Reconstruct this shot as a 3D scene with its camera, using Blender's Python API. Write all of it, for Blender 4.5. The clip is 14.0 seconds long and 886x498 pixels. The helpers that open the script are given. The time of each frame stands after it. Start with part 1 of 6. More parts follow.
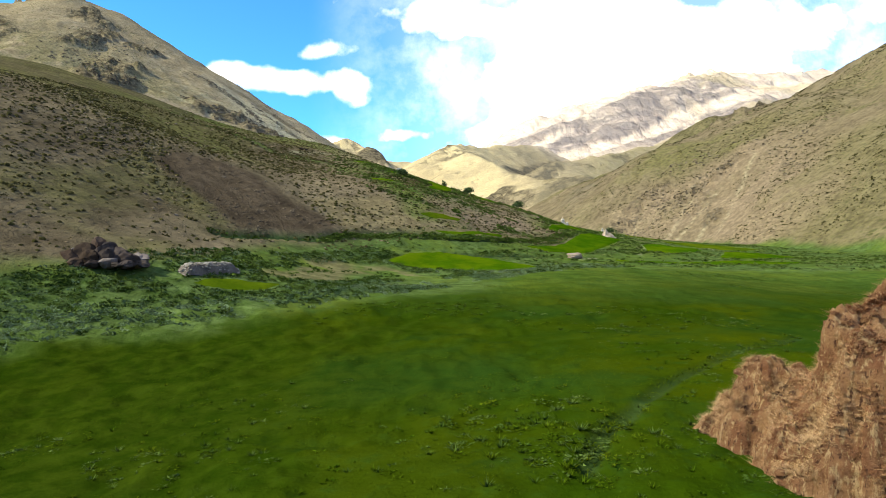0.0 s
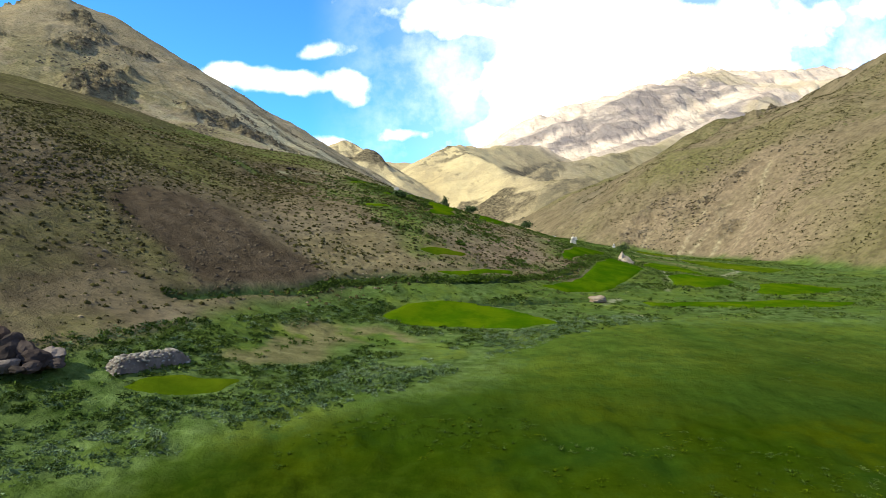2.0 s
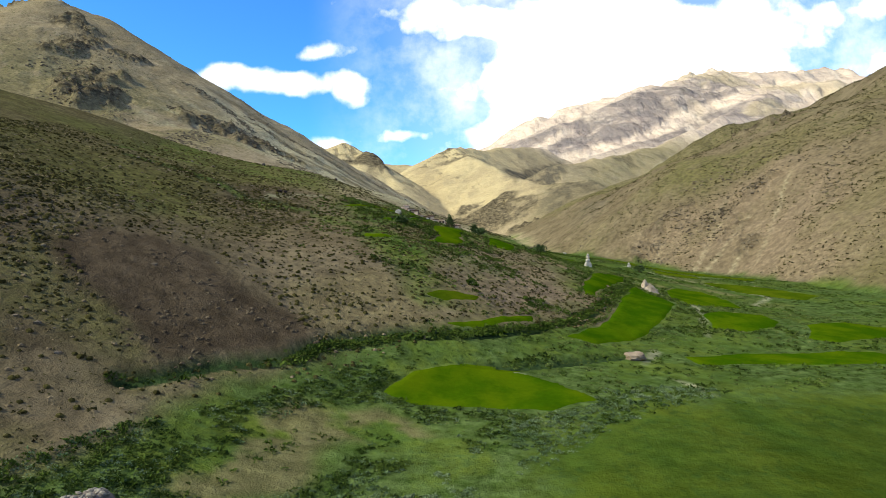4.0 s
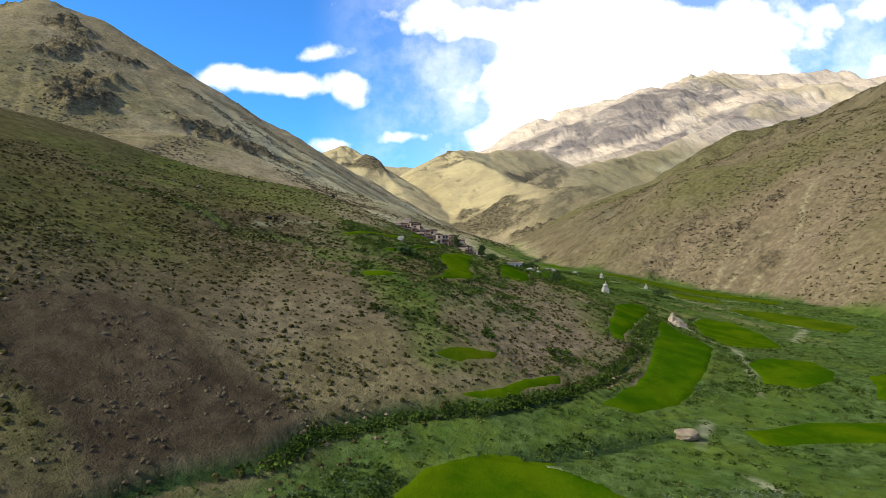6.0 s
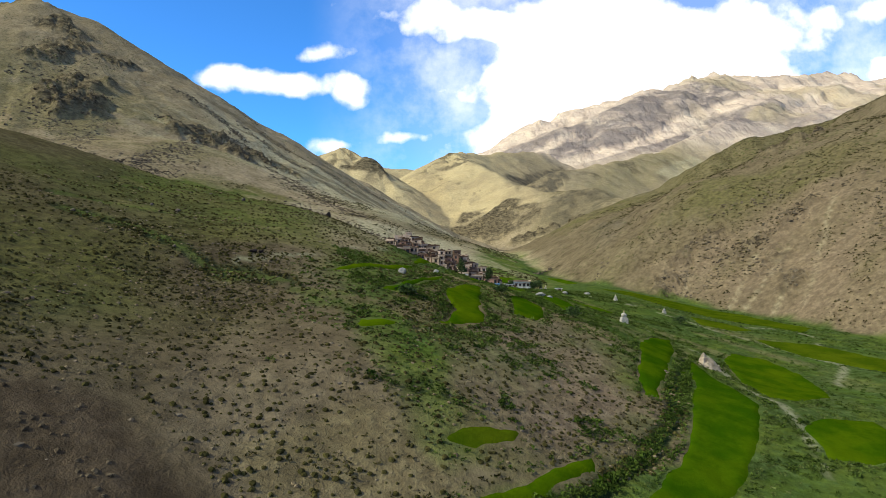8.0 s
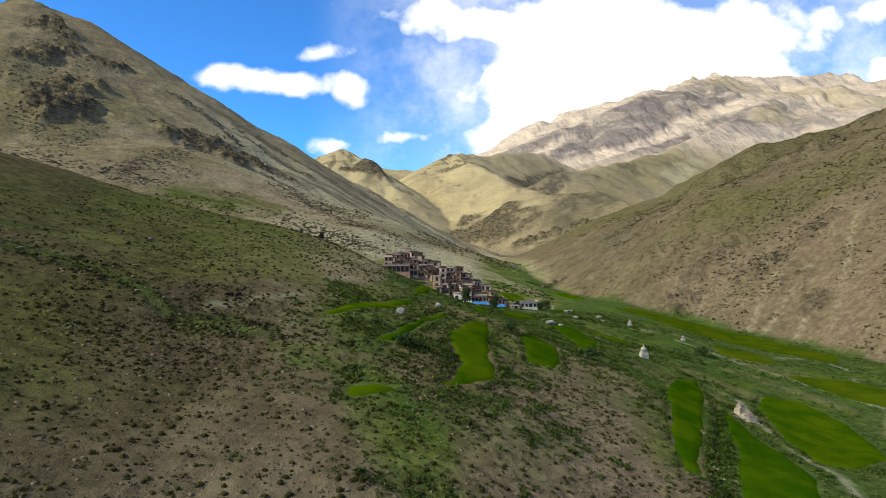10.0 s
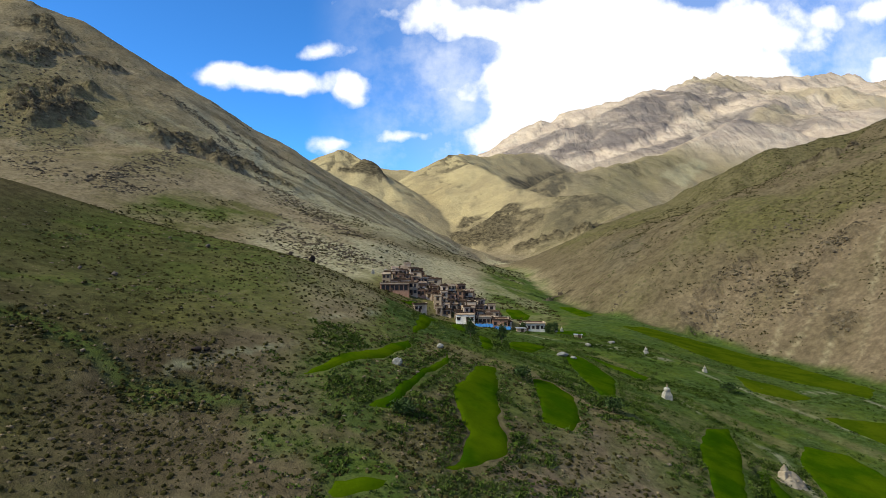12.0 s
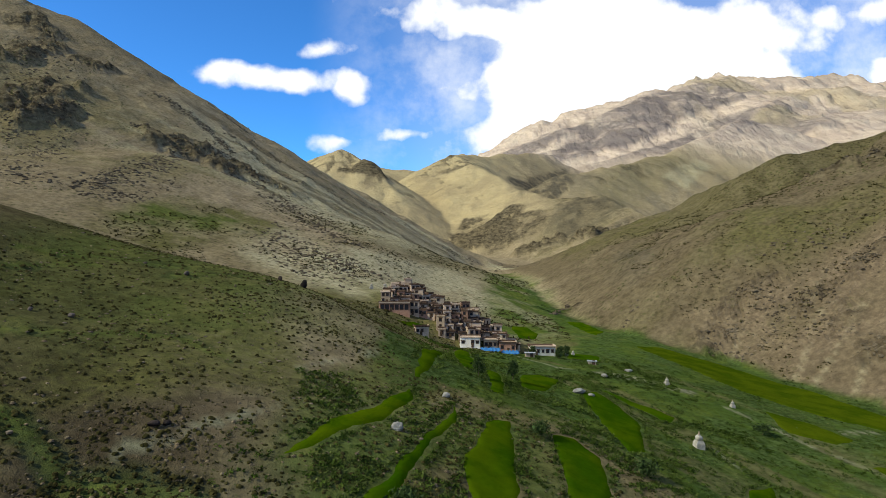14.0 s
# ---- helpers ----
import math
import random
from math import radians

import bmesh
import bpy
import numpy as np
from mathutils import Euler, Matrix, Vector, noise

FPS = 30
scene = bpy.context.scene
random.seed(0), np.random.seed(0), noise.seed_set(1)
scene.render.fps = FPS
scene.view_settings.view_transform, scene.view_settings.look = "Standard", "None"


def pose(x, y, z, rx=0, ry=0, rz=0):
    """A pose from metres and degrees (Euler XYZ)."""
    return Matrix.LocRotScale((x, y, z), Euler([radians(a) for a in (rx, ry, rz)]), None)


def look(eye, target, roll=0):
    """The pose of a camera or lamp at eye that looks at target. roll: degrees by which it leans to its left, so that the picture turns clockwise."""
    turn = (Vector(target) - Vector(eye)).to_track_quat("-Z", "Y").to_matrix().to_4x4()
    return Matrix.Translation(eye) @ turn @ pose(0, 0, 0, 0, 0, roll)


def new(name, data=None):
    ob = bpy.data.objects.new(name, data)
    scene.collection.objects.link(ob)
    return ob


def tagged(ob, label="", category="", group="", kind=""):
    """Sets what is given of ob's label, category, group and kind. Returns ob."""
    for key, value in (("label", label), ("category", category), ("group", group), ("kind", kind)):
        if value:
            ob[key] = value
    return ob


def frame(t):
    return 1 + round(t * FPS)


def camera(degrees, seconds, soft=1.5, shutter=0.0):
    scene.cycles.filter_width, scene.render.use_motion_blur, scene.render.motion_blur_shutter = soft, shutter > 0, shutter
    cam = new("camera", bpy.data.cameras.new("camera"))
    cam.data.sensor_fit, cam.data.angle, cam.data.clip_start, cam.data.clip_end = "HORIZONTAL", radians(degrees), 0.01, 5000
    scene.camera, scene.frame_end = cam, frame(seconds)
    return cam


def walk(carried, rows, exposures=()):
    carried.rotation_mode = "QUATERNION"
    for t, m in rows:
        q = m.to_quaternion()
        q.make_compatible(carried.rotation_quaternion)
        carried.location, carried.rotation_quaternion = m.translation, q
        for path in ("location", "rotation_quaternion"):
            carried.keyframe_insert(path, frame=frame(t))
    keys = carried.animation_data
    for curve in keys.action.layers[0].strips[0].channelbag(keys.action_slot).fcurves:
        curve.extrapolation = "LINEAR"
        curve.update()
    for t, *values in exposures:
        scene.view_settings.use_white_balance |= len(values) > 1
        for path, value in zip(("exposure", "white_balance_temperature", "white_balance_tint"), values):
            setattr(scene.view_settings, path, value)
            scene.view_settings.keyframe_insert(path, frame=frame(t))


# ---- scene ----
SCALE = 1.6   # the plan below is drawn at 1 : 1.6; everything is brought to true size by this
cam = camera(70.0, 14.0, soft=0.8)
PATH = [
    (0, (-0.06, -0.19, 0.92), (-0.24, 99.81, 0.31), 0.22),
    (0.5, (-0.03, 2.94, 2.41), (-0.22, 102.94, 1.73), 0.08),
    (1, (-0.10, 6.05, 3.85), (-0.30, 106.05, 3.14), -0.02),
    (1.5, (-0.26, 9.13, 5.24), (-0.46, 109.12, 4.53), -0.10),
    (2, (-0.48, 12.18, 6.61), (-0.68, 112.18, 5.90), -0.15),
    (2.5, (-0.76, 15.20, 7.95), (-0.95, 115.20, 7.26), -0.18),
    (3, (-1.08, 18.21, 9.26), (-1.26, 118.21, 8.61), -0.20),
    (3.5, (-1.42, 21.19, 10.56), (-1.59, 121.19, 9.95), -0.20),
    (4, (-1.78, 24.16, 11.85), (-1.93, 124.16, 11.29), -0.19),
    (4.5, (-2.15, 27.11, 13.14), (-2.28, 127.11, 12.62), -0.17),
    (5, (-2.51, 30.05, 14.42), (-2.62, 130.05, 13.96), -0.15),
    (5.5, (-2.85, 32.97, 15.71), (-2.95, 132.97, 15.29), -0.12),
    (6, (-3.18, 35.88, 16.99), (-3.26, 135.88, 16.62), -0.09),
    (6.5, (-3.48, 38.79, 18.28), (-3.54, 138.79, 17.95), -0.06),
    (7, (-3.76, 41.69, 19.58), (-3.80, 141.69, 19.27), -0.03),
    (7.5, (-4.00, 44.58, 20.88), (-4.02, 144.58, 20.60), 0.00),
    (8, (-4.22, 47.47, 22.19), (-4.22, 147.47, 21.92), 0.03),
    (8.5, (-4.40, 50.35, 23.51), (-4.39, 150.35, 23.24), 0.06),
    (9, (-4.55, 53.24, 24.83), (-4.53, 153.24, 24.56), 0.08),
    (9.5, (-4.68, 56.12, 26.15), (-4.65, 156.12, 25.86), 0.11),
    (10, (-4.80, 59.01, 27.47), (-4.75, 159.01, 27.16), 0.13),
    (10.5, (-4.89, 61.90, 28.78), (-4.84, 161.90, 28.44), 0.15),
    (11, (-4.99, 64.79, 30.09), (-4.93, 164.79, 29.71), 0.18),
    (11.5, (-5.09, 67.69, 31.38), (-5.03, 167.69, 30.96), 0.21),
    (12, (-5.21, 70.59, 32.66), (-5.14, 170.59, 32.19), 0.24),
    (12.5, (-5.35, 73.51, 33.91), (-5.28, 173.51, 33.38), 0.28),
    (13, (-5.55, 76.43, 35.13), (-5.48, 176.43, 34.55), 0.32),
    (13.5, (-5.81, 79.36, 36.31), (-5.73, 179.36, 35.68), 0.38),
    (14, (-6.14, 82.30, 37.44), (-6.06, 182.30, 36.77), 0.46),
]
walk(cam, [(t, look(Vector(eye) * SCALE, Vector(target) * SCALE, roll)) for t, eye, target, roll in PATH],
     exposures=[(0, 1.08), (3, 0.78), (5.5, 0.52), (8, 0.38), (10.5, 0.24), (14, 0.06)])

# ---------------------------------------------------------------- light
SUN_UP, SUN_TURN = radians(38), radians(-108)   # height, and bearing from +y towards +x
to_sun = Vector((math.sin(SUN_TURN) * math.cos(SUN_UP), math.cos(SUN_TURN) * math.cos(SUN_UP), math.sin(SUN_UP)))
sun = new("sun", bpy.data.lights.new("sun", "SUN"))
sun.data.energy, sun.data.angle, sun.data.color = 4.6, radians(0.6), (0.95, 0.93, 0.71)
sun.matrix_world = look((0, 0, 900), Vector((0, 0, 900)) - to_sun)
scene.view_settings.exposure = 0.0

world = bpy.data.worlds.new("sky")
scene.world = world
world.use_nodes = True
wt = world.node_tree
wt.nodes.clear()


def wnode(kind, **inputs):
    n = wt.nodes.new(kind)
    for k, v in inputs.items():
        n.inputs[int(k[1:])].default_value = v
    return n


def wmath(op, a, b=None, c=None):
    n = wt.nodes.new("ShaderNodeMath")
    n.operation = op
    for i, v in enumerate((a, b, c)):
        if v is None:
            continue
        if isinstance(v, (int, float)):
            n.inputs[i].default_value = v
        else:
            wt.links.new(v, n.inputs[i])
    return n.outputs[0]


def wrange(v, lo, hi, a=0.0, b=1.0):
    n = wt.nodes.new("ShaderNodeMapRange")
    n.interpolation_type = "SMOOTHSTEP"
    wt.links.new(v, n.inputs[0])
    for i, q in enumerate((lo, hi, a, b)):
        n.inputs[i + 1].default_value = q
    return n.outputs[0]


nishita = wt.nodes.new("ShaderNodeTexSky")
nishita.sky_type = "NISHITA"
nishita.sun_disc = False
nishita.sun_elevation, nishita.sun_rotation = SUN_UP, SUN_TURN
nishita.altitude, nishita.air_density, nishita.dust_density, nishita.ozone_density = 4000, 1.0, 0.2, 3.0
coords = wt.nodes.new("ShaderNodeTexCoord")
parts = wt.nodes.new("ShaderNodeSeparateXYZ")
wt.links.new(coords.outputs["Generated"], parts.inputs[0])
ahead = wmath("MAXIMUM", parts.outputs[1], 0.05)
su = wmath("DIVIDE", parts.outputs[0], ahead)
sv = wmath("DIVIDE", parts.outputs[2], ahead)
plane = wt.nodes.new("ShaderNodeCombineXYZ")
wt.links.new(su, plane.inputs[0])
wt.links.new(sv, plane.inputs[1])
warp = wt.nodes.new("ShaderNodeTexNoise")
warp.inputs["Scale"].default_value, warp.inputs["Detail"].default_value = 12.0, 8.0
wt.links.new(plane.outputs[0], warp.inputs["Vector"])
wisps = wt.nodes.new("ShaderNodeTexNoise")
wisps.inputs["Scale"].default_value, wisps.inputs["Detail"].default_value, wisps.inputs["Roughness"].default_value = 3.2, 7.0, 0.62
wt.links.new(plane.outputs[0], wisps.inputs["Vector"])


def cloud(cu, cv, ru, rv, lean=0.0, edge=0.5):
    """One bank of cloud: an ellipse in the sky, 1 in its heart and 0 outside."""
    du, dv = wmath("SUBTRACT", su, cu), wmath("SUBTRACT", sv, cv)
    dv = wmath("SUBTRACT", dv, wmath("MULTIPLY", du, lean))
    r = wmath("SQRT", wmath("ADD", wmath("POWER", wmath("ABSOLUTE", wmath("DIVIDE", du, ru)), 2.0), wmath("POWER", wmath("ABSOLUTE", wmath("DIVIDE", dv, rv)), 2.0)))
    return wmath("MULTIPLY", wmath("SUBTRACT", 1.0, r), edge * min(rv, ru) * 10)


banks = [cloud(0.08, 0.346, 0.25, 0.038, -0.16, 0.9), cloud(0.10, 0.255, 0.085, 0.06), cloud(0.33, 0.29, 0.31, 0.125, -0.10), cloud(0.17, 0.20, 0.135, 0.10), cloud(0.075, 0.165, 0.075, 0.05), cloud(-0.005, 0.246, 0.03, 0.012, 0.1, 1.0),
         cloud(-0.055, 0.174, 0.060, 0.014, 0.08, 1.3), cloud(-0.250, 0.258, 0.135, 0.024, -0.05, 1.2), cloud(-0.32, 0.272, 0.065, 0.014, 0.02, 1.2), cloud(-0.152, 0.246, 0.036, 0.032, 0, 0.9),
         cloud(-0.196, 0.306, 0.046, 0.017, 0.2, 1.2), cloud(-0.16, 0.163, 0.04, 0.014, 0, 1.0), cloud(0.66, 0.37, 0.13, 0.035, 0.25), cloud(0.74, 0.28, 0.09, 0.03),
         cloud(0.45, 0.33, 0.2, 0.07), cloud(0.9, 0.75, 0.4, 0.15), cloud(-0.7, 0.95, 0.4, 0.10)]
heap = banks[0]
for b in banks[1:]:
    heap = wmath("MAXIMUM", heap, b)
heap = wmath("ADD", heap, wmath("MULTIPLY", wmath("SUBTRACT", warp.outputs[0], 0.5), 0.72))
thick = wrange(heap, 0.0, 0.17)
veil = wmath("MULTIPLY", wrange(wisps.outputs[0], 0.36, 0.66), wrange(su, -0.22, 0.0, 0.0, 0.75))
veil = wmath("MAXIMUM", veil, wrange(su, -0.17, 0.03, 0.0, 0.16))
ahead_only = wrange(parts.outputs[1], 0.1, 0.4)
# Unseen clouds outside the view, added to make the fill light whiter and brighter.
fill_noise = wt.nodes.new("ShaderNodeTexNoise")
fill_noise.inputs["Scale"].default_value, fill_noise.inputs["Detail"].default_value, fill_noise.inputs["Roughness"].default_value = 2.6, 8.0, 0.55
wt.links.new(coords.outputs["Generated"], fill_noise.inputs["Vector"])
fill_clouds = wmath("MULTIPLY", wrange(fill_noise.outputs[0], 0.48, 0.60, 0.0, 0.6), wmath("SUBTRACT", 1.0, wrange(parts.outputs[1], 0.3, 0.6)))
cover = wmath("MAXIMUM", wmath("MULTIPLY", wmath("MAXIMUM", thick, veil), ahead_only), fill_clouds)
blue = wt.nodes.new("ShaderNodeMixRGB")
blue.blend_type = "MULTIPLY"
blue.inputs[0].default_value = 1.0
blue.inputs[2].default_value = (0.37, 0.93, 1.36, 1)
wt.links.new(nishita.outputs[0], blue.inputs[1])
sky_light = wnode("ShaderNodeBackground", _1=0.165)
wt.links.new(blue.outputs[0], sky_light.inputs[0])
cloud_light = wnode("ShaderNodeBackground", _0=(0.96, 0.98, 1.0, 1), _1=1.1)
both = wt.nodes.new("ShaderNodeMixShader")
wt.links.new(cover, both.inputs[0])
wt.links.new(sky_light.outputs[0], both.inputs[1])
wt.links.new(cloud_light.outputs[0], both.inputs[2])
sky_out = wt.nodes.new("ShaderNodeOutputWorld")
wt.links.new(both.outputs[0], sky_out.inputs[0])

# ---------------------------------------------------------------- materials
def material(name, roughness=0.9):
    m = bpy.data.materials.new(name)
    m.use_nodes = True
    m.node_tree.nodes["Principled BSDF"].inputs["Roughness"].default_value = roughness
    m.node_tree.nodes["Principled BSDF"].inputs["Specular IOR Level"].default_value = 0.0 if roughness > 0.8 else 0.2
    return m


class Nodes:
    """Short names for wiring one material."""

    def __init__(self, m):
        self.t = m.node_tree
        self.bsdf = self.t.nodes["Principled BSDF"]
        geo = self.t.nodes.new("ShaderNodeNewGeometry")
        plan = self.t.nodes.new("ShaderNodeVectorMath")
        plan.operation = "SCALE"
        plan.inputs["Scale"].default_value = 1 / SCALE
        self.t.links.new(geo.outputs["Position"], plan.inputs[0])
        self.place = plan.outputs[0]
        self.island = geo.outputs["Random Per Island"]

    def _in(self, socket, v):
        if isinstance(v, (int, float, tuple)):
            socket.default_value = v if not isinstance(v, tuple) or len(v) != 3 or socket.type != "RGBA" else (*v, 1)
        else:
            self.t.links.new(v, socket)

    def noise(self, scale, detail=4.0, rough_=0.55, stretch=None):
        n = self.t.nodes.new("ShaderNodeTexNoise")
        n.inputs["Scale"].default_value, n.inputs["Detail"].default_value, n.inputs["Roughness"].default_value = scale, detail, rough_
        v = self.place
        if stretch:
            p = self.t.nodes.new("ShaderNodeVectorMath")
            p.operation = "MULTIPLY"
            self.t.links.new(v, p.inputs[0])
            p.inputs[1].default_value = stretch
            v = p.outputs[0]
        self.t.links.new(v, n.inputs["Vector"])
        return n.outputs[0]

    def ramp(self, v, lo, hi, a=0.0, b=1.0):
        n = self.t.nodes.new("ShaderNodeMapRange")
        n.interpolation_type = "SMOOTHSTEP"
        self._in(n.inputs[0], v)
        for i, q in enumerate((lo, hi, a, b)):
            n.inputs[i + 1].default_value = q
        return n.outputs[0]

    def math(self, op, a, b=0.0):
        n = self.t.nodes.new("ShaderNodeMath")
        n.operation = op
        self._in(n.inputs[0], a)
        self._in(n.inputs[1], b)
        return n.outputs[0]

    def mix(self, f, a, b, mode="MIX"):
        n = self.t.nodes.new("ShaderNodeMixRGB")
        n.blend_type = mode
        self._in(n.inputs[0], f)
        self._in(n.inputs[1], a)
        self._in(n.inputs[2], b)
        return n.outputs[0]

    def layer(self, name):
        n = self.t.nodes.new("ShaderNodeAttribute")
        n.attribute_name = name
        return n.outputs["Fac"]

    def piece(self):
        return self.t.nodes.new("ShaderNodeObjectInfo").outputs["Random"]

    def colour(self, c):
        self._in(self.bsdf.inputs["Base Color"], c)

    def bump(self, v, strength=0.5, distance=0.1):
        n = self.t.nodes.new("ShaderNodeBump")
        n.inputs["Strength"].default_value, n.inputs["Distance"].default_value = strength, distance * SCALE
        self.t.links.new(v, n.inputs["Height"])
        self.t.links.new(n.outputs[0], self.bsdf.inputs["Normal"])


def simple(name, a, b, scale=1.0, roughness=0.9, fine=None, bump=0.3, per="none"):
    """A surface that wanders between two colours at two scales."""
    m = material(name, roughness)
    n = Nodes(m)
    c = n.mix(n.ramp(n.noise(scale, 5), 0.3, 0.7), a, b)
    fine_noise = n.noise(fine or scale * 9, 4)
    c = n.mix(0.55, c, n.mix(fine_noise, (0.45, 0.45, 0.45), (1.5, 1.5, 1.5)), "MULTIPLY")
    if per != "none":
        r = n.piece() if per == "piece" else n.island
        c = n.mix(1.0, c, n.mix(r, (0.68, 0.70, 0.68), (1.30, 1.26, 1.22)), "MULTIPLY")
    n.colour(c)
    if bump:
        n.bump(fine_noise, bump, 0.4 / (fine or scale * 9))
    return m


def land_material():
    m = material("land", 0.95)
    n = Nodes(m)
    big, mid, small, grit = n.noise(0.012, 5), n.noise(0.11, 5), n.noise(0.9, 5, 0.65), n.noise(7.0, 3, 0.7)
    soil = n.mix(n.ramp(mid, 0.3, 0.7), (0.196, 0.143, 0.097), (0.312, 0.233, 0.163))
    soil = n.mix(n.ramp(big, 0.4, 0.65), soil, (0.245, 0.180, 0.121))
    # Soil taken darker on the left hillside, the far slope and parts of the mountain.
    dark_soil = n.mix(n.ramp(mid, 0.3, 0.7), (0.042, 0.030, 0.020), (0.072, 0.053, 0.034))
    soil = n.mix(n.layer("dark_soil"), soil, dark_soil)
    olive = n.mix(n.ramp(small, 0.35, 0.65), (0.060, 0.061, 0.016), (0.108, 0.102, 0.030))
    c = n.mix(n.math("MULTIPLY", n.layer("olive"), n.ramp(small, 0.25, 0.6, 0.55, 1.0)), soil, olive)
    earth = n.mix(n.ramp(mid, 0.35, 0.65), (0.056, 0.039, 0.028), (0.079, 0.055, 0.039))
    c = n.mix(n.layer("earth"), c, earth)
    fallow = n.mix(n.ramp(small, 0.35, 0.65), (0.130, 0.096, 0.058), (0.175, 0.132, 0.078))
    c = n.mix(n.layer("fallow"), c, fallow)
    pale = n.mix(n.ramp(small, 0.3, 0.7), (0.31, 0.25, 0.17), (0.42, 0.36, 0.255))
    c = n.mix(n.layer("pale"), c, pale)
    rock = n.mix(n.ramp(n.noise(0.16, 6, 0.6, (1, 1, 2.2)), 0.35, 0.65), (0.060, 0.045, 0.032), (0.175, 0.132, 0.090))
    c = n.mix(n.layer("rock"), c, rock)
    tufts = n.t.nodes.new("ShaderNodeTexVoronoi")
    tufts.inputs["Scale"].default_value = 0.42
    n.t.links.new(n.place, tufts.inputs["Vector"])
    dots = n.math("MULTIPLY", n.ramp(tufts.outputs["Distance"], 0.20, 0.34, 1.0, 0.0), n.math("MULTIPLY", n.layer("tufts"), n.ramp(n.noise(0.05, 4), 0.40, 0.62)))
    c = n.mix(n.math("MULTIPLY", dots, 0.8), c, (0.060, 0.060, 0.024))
    c = n.mix(n.layer("red"), c, n.mix(n.ramp(small, 0.3, 0.7), (0.150, 0.102, 0.076), (0.21, 0.150, 0.108)))
    strata = n.noise(0.010, 6, 0.62, (1.0, 0.6, 3.0))
    # Paler and greyer than near rock: haze is put into this colour.
    far = n.mix(n.ramp(strata, 0.38, 0.6), (0.60, 0.440, 0.375), (0.47, 0.340, 0.300))
    far = n.mix(n.math("MULTIPLY", n.layer("bands"), n.ramp(n.noise(0.012, 5), 0.3, 0.55, 0.35, 1.0)), far, (0.19, 0.145, 0.148))
    far = n.mix(n.ramp(n.noise(0.006, 6, 0.65), 0.52, 0.70), far, (0.54, 0.405, 0.350))
    gullies = n.noise(0.022, 6, 0.6, (1.0, 0.35, 0.22))
    far = n.mix(n.ramp(gullies, 0.50, 0.66, 0.0, 0.4), far, (0.30, 0.215, 0.185))
    c = n.mix(n.layer("highland"), c, far)
    ochre = n.mix(n.ramp(n.noise(0.02, 5), 0.3, 0.7), (0.42, 0.312, 0.190), (0.31, 0.228, 0.146))
    ochre = n.mix(n.ramp(n.noise(0.05, 6, 0.65), 0.56, 0.72), ochre, (0.20, 0.148, 0.100))
    c = n.mix(n.math("MULTIPLY", n.layer("ochre"), n.ramp(n.layer("rock"), 0.2, 0.8, 1.0, 0.0)), c, ochre)
    # Shade of the middle hill's dark face, put into the ground colour.
    c = n.mix(n.layer("shade_and_dark"), c, n.mix(n.ramp(mid, 0.3, 0.7), (0.072, 0.057, 0.047), (0.094, 0.076, 0.062)))
    turf = n.mix(n.ramp(mid, 0.35, 0.68), (0.060, 0.091, 0.018), (0.102, 0.122, 0.022))
    turf = n.mix(n.ramp(small, 0.45, 0.75), turf, (0.044, 0.074, 0.022))
    c = n.mix(n.layer("grass"), c, turf)
    marsh = n.mix(n.ramp(mid, 0.35, 0.68), (0.016, 0.031, 0.001), (0.032, 0.042, 0.001))
    marsh = n.mix(n.ramp(n.noise(0.06, 5, 0.6), 0.44, 0.62), marsh, (0.015, 0.036, 0.005))
    marsh = n.mix(n.ramp(n.noise(0.09, 4), 0.52, 0.68), marsh, (0.041, 0.050, 0.001))
    marsh = n.mix(n.ramp(n.noise(0.35, 5, 0.65), 0.56, 0.72), marsh, (0.012, 0.026, 0.003))
    marsh = n.mix(n.ramp(small, 0.5, 0.8), marsh, (0.018, 0.040, 0.004))
    c = n.mix(n.math("MULTIPLY", n.layer("wet"), n.layer("grass")), c, marsh)
    # Lens falloff, put into the near meadow's colour as a darker green.
    c = n.mix(n.math("MULTIPLY", n.layer("lens_dark"), 0.9), c, n.mix(n.ramp(small, 0.35, 0.65), (0.010, 0.020, 0.001), (0.021, 0.032, 0.002)))
    herb = n.mix(n.ramp(small, 0.3, 0.7), (0.034, 0.055, 0.012), (0.084, 0.112, 0.038))
    c = n.mix(n.layer("herb"), c, herb)
    c = n.mix(n.layer("track"), c, (0.235, 0.215, 0.150))
    # Ditches, and the shadow line under terrace banks, in one dark tone.
    c = n.mix(n.layer("channel_and_shade"), c, (0.028, 0.045, 0.018))
    c = n.mix(0.5, c, n.mix(grit, (0.55, 0.55, 0.55), (1.45, 1.45, 1.45)), "MULTIPLY")
    mottle = n.ramp(n.noise(0.5, 6, 0.7), 0.34, 0.66)
    c = n.mix(n.math("SUBTRACT", 1.0, n.math("MULTIPLY", n.layer("wet"), 0.7)), c, n.mix(1.0, c, n.mix(mottle, (0.74, 0.74, 0.74), (1.22, 1.22, 1.22)), "MULTIPLY"))
    c = n.mix(1.0, c, (0.98, 1.03, 0.88), "MULTIPLY")
    n.colour(c)
    crags = n.math("MULTIPLY", n.layer("highland"), n.noise(0.018, 8, 0.6, (1.2, 0.4, 0.7)))
    ribs = n.math("MULTIPLY", n.layer("tufts"), n.noise(0.10, 7, 0.62, (1.0, 1.0, 1.0)))
    fine_rock = n.math("MULTIPLY", n.layer("rock"), n.noise(0.35, 6, 0.65, (1.0, 1.0, 0.6)))
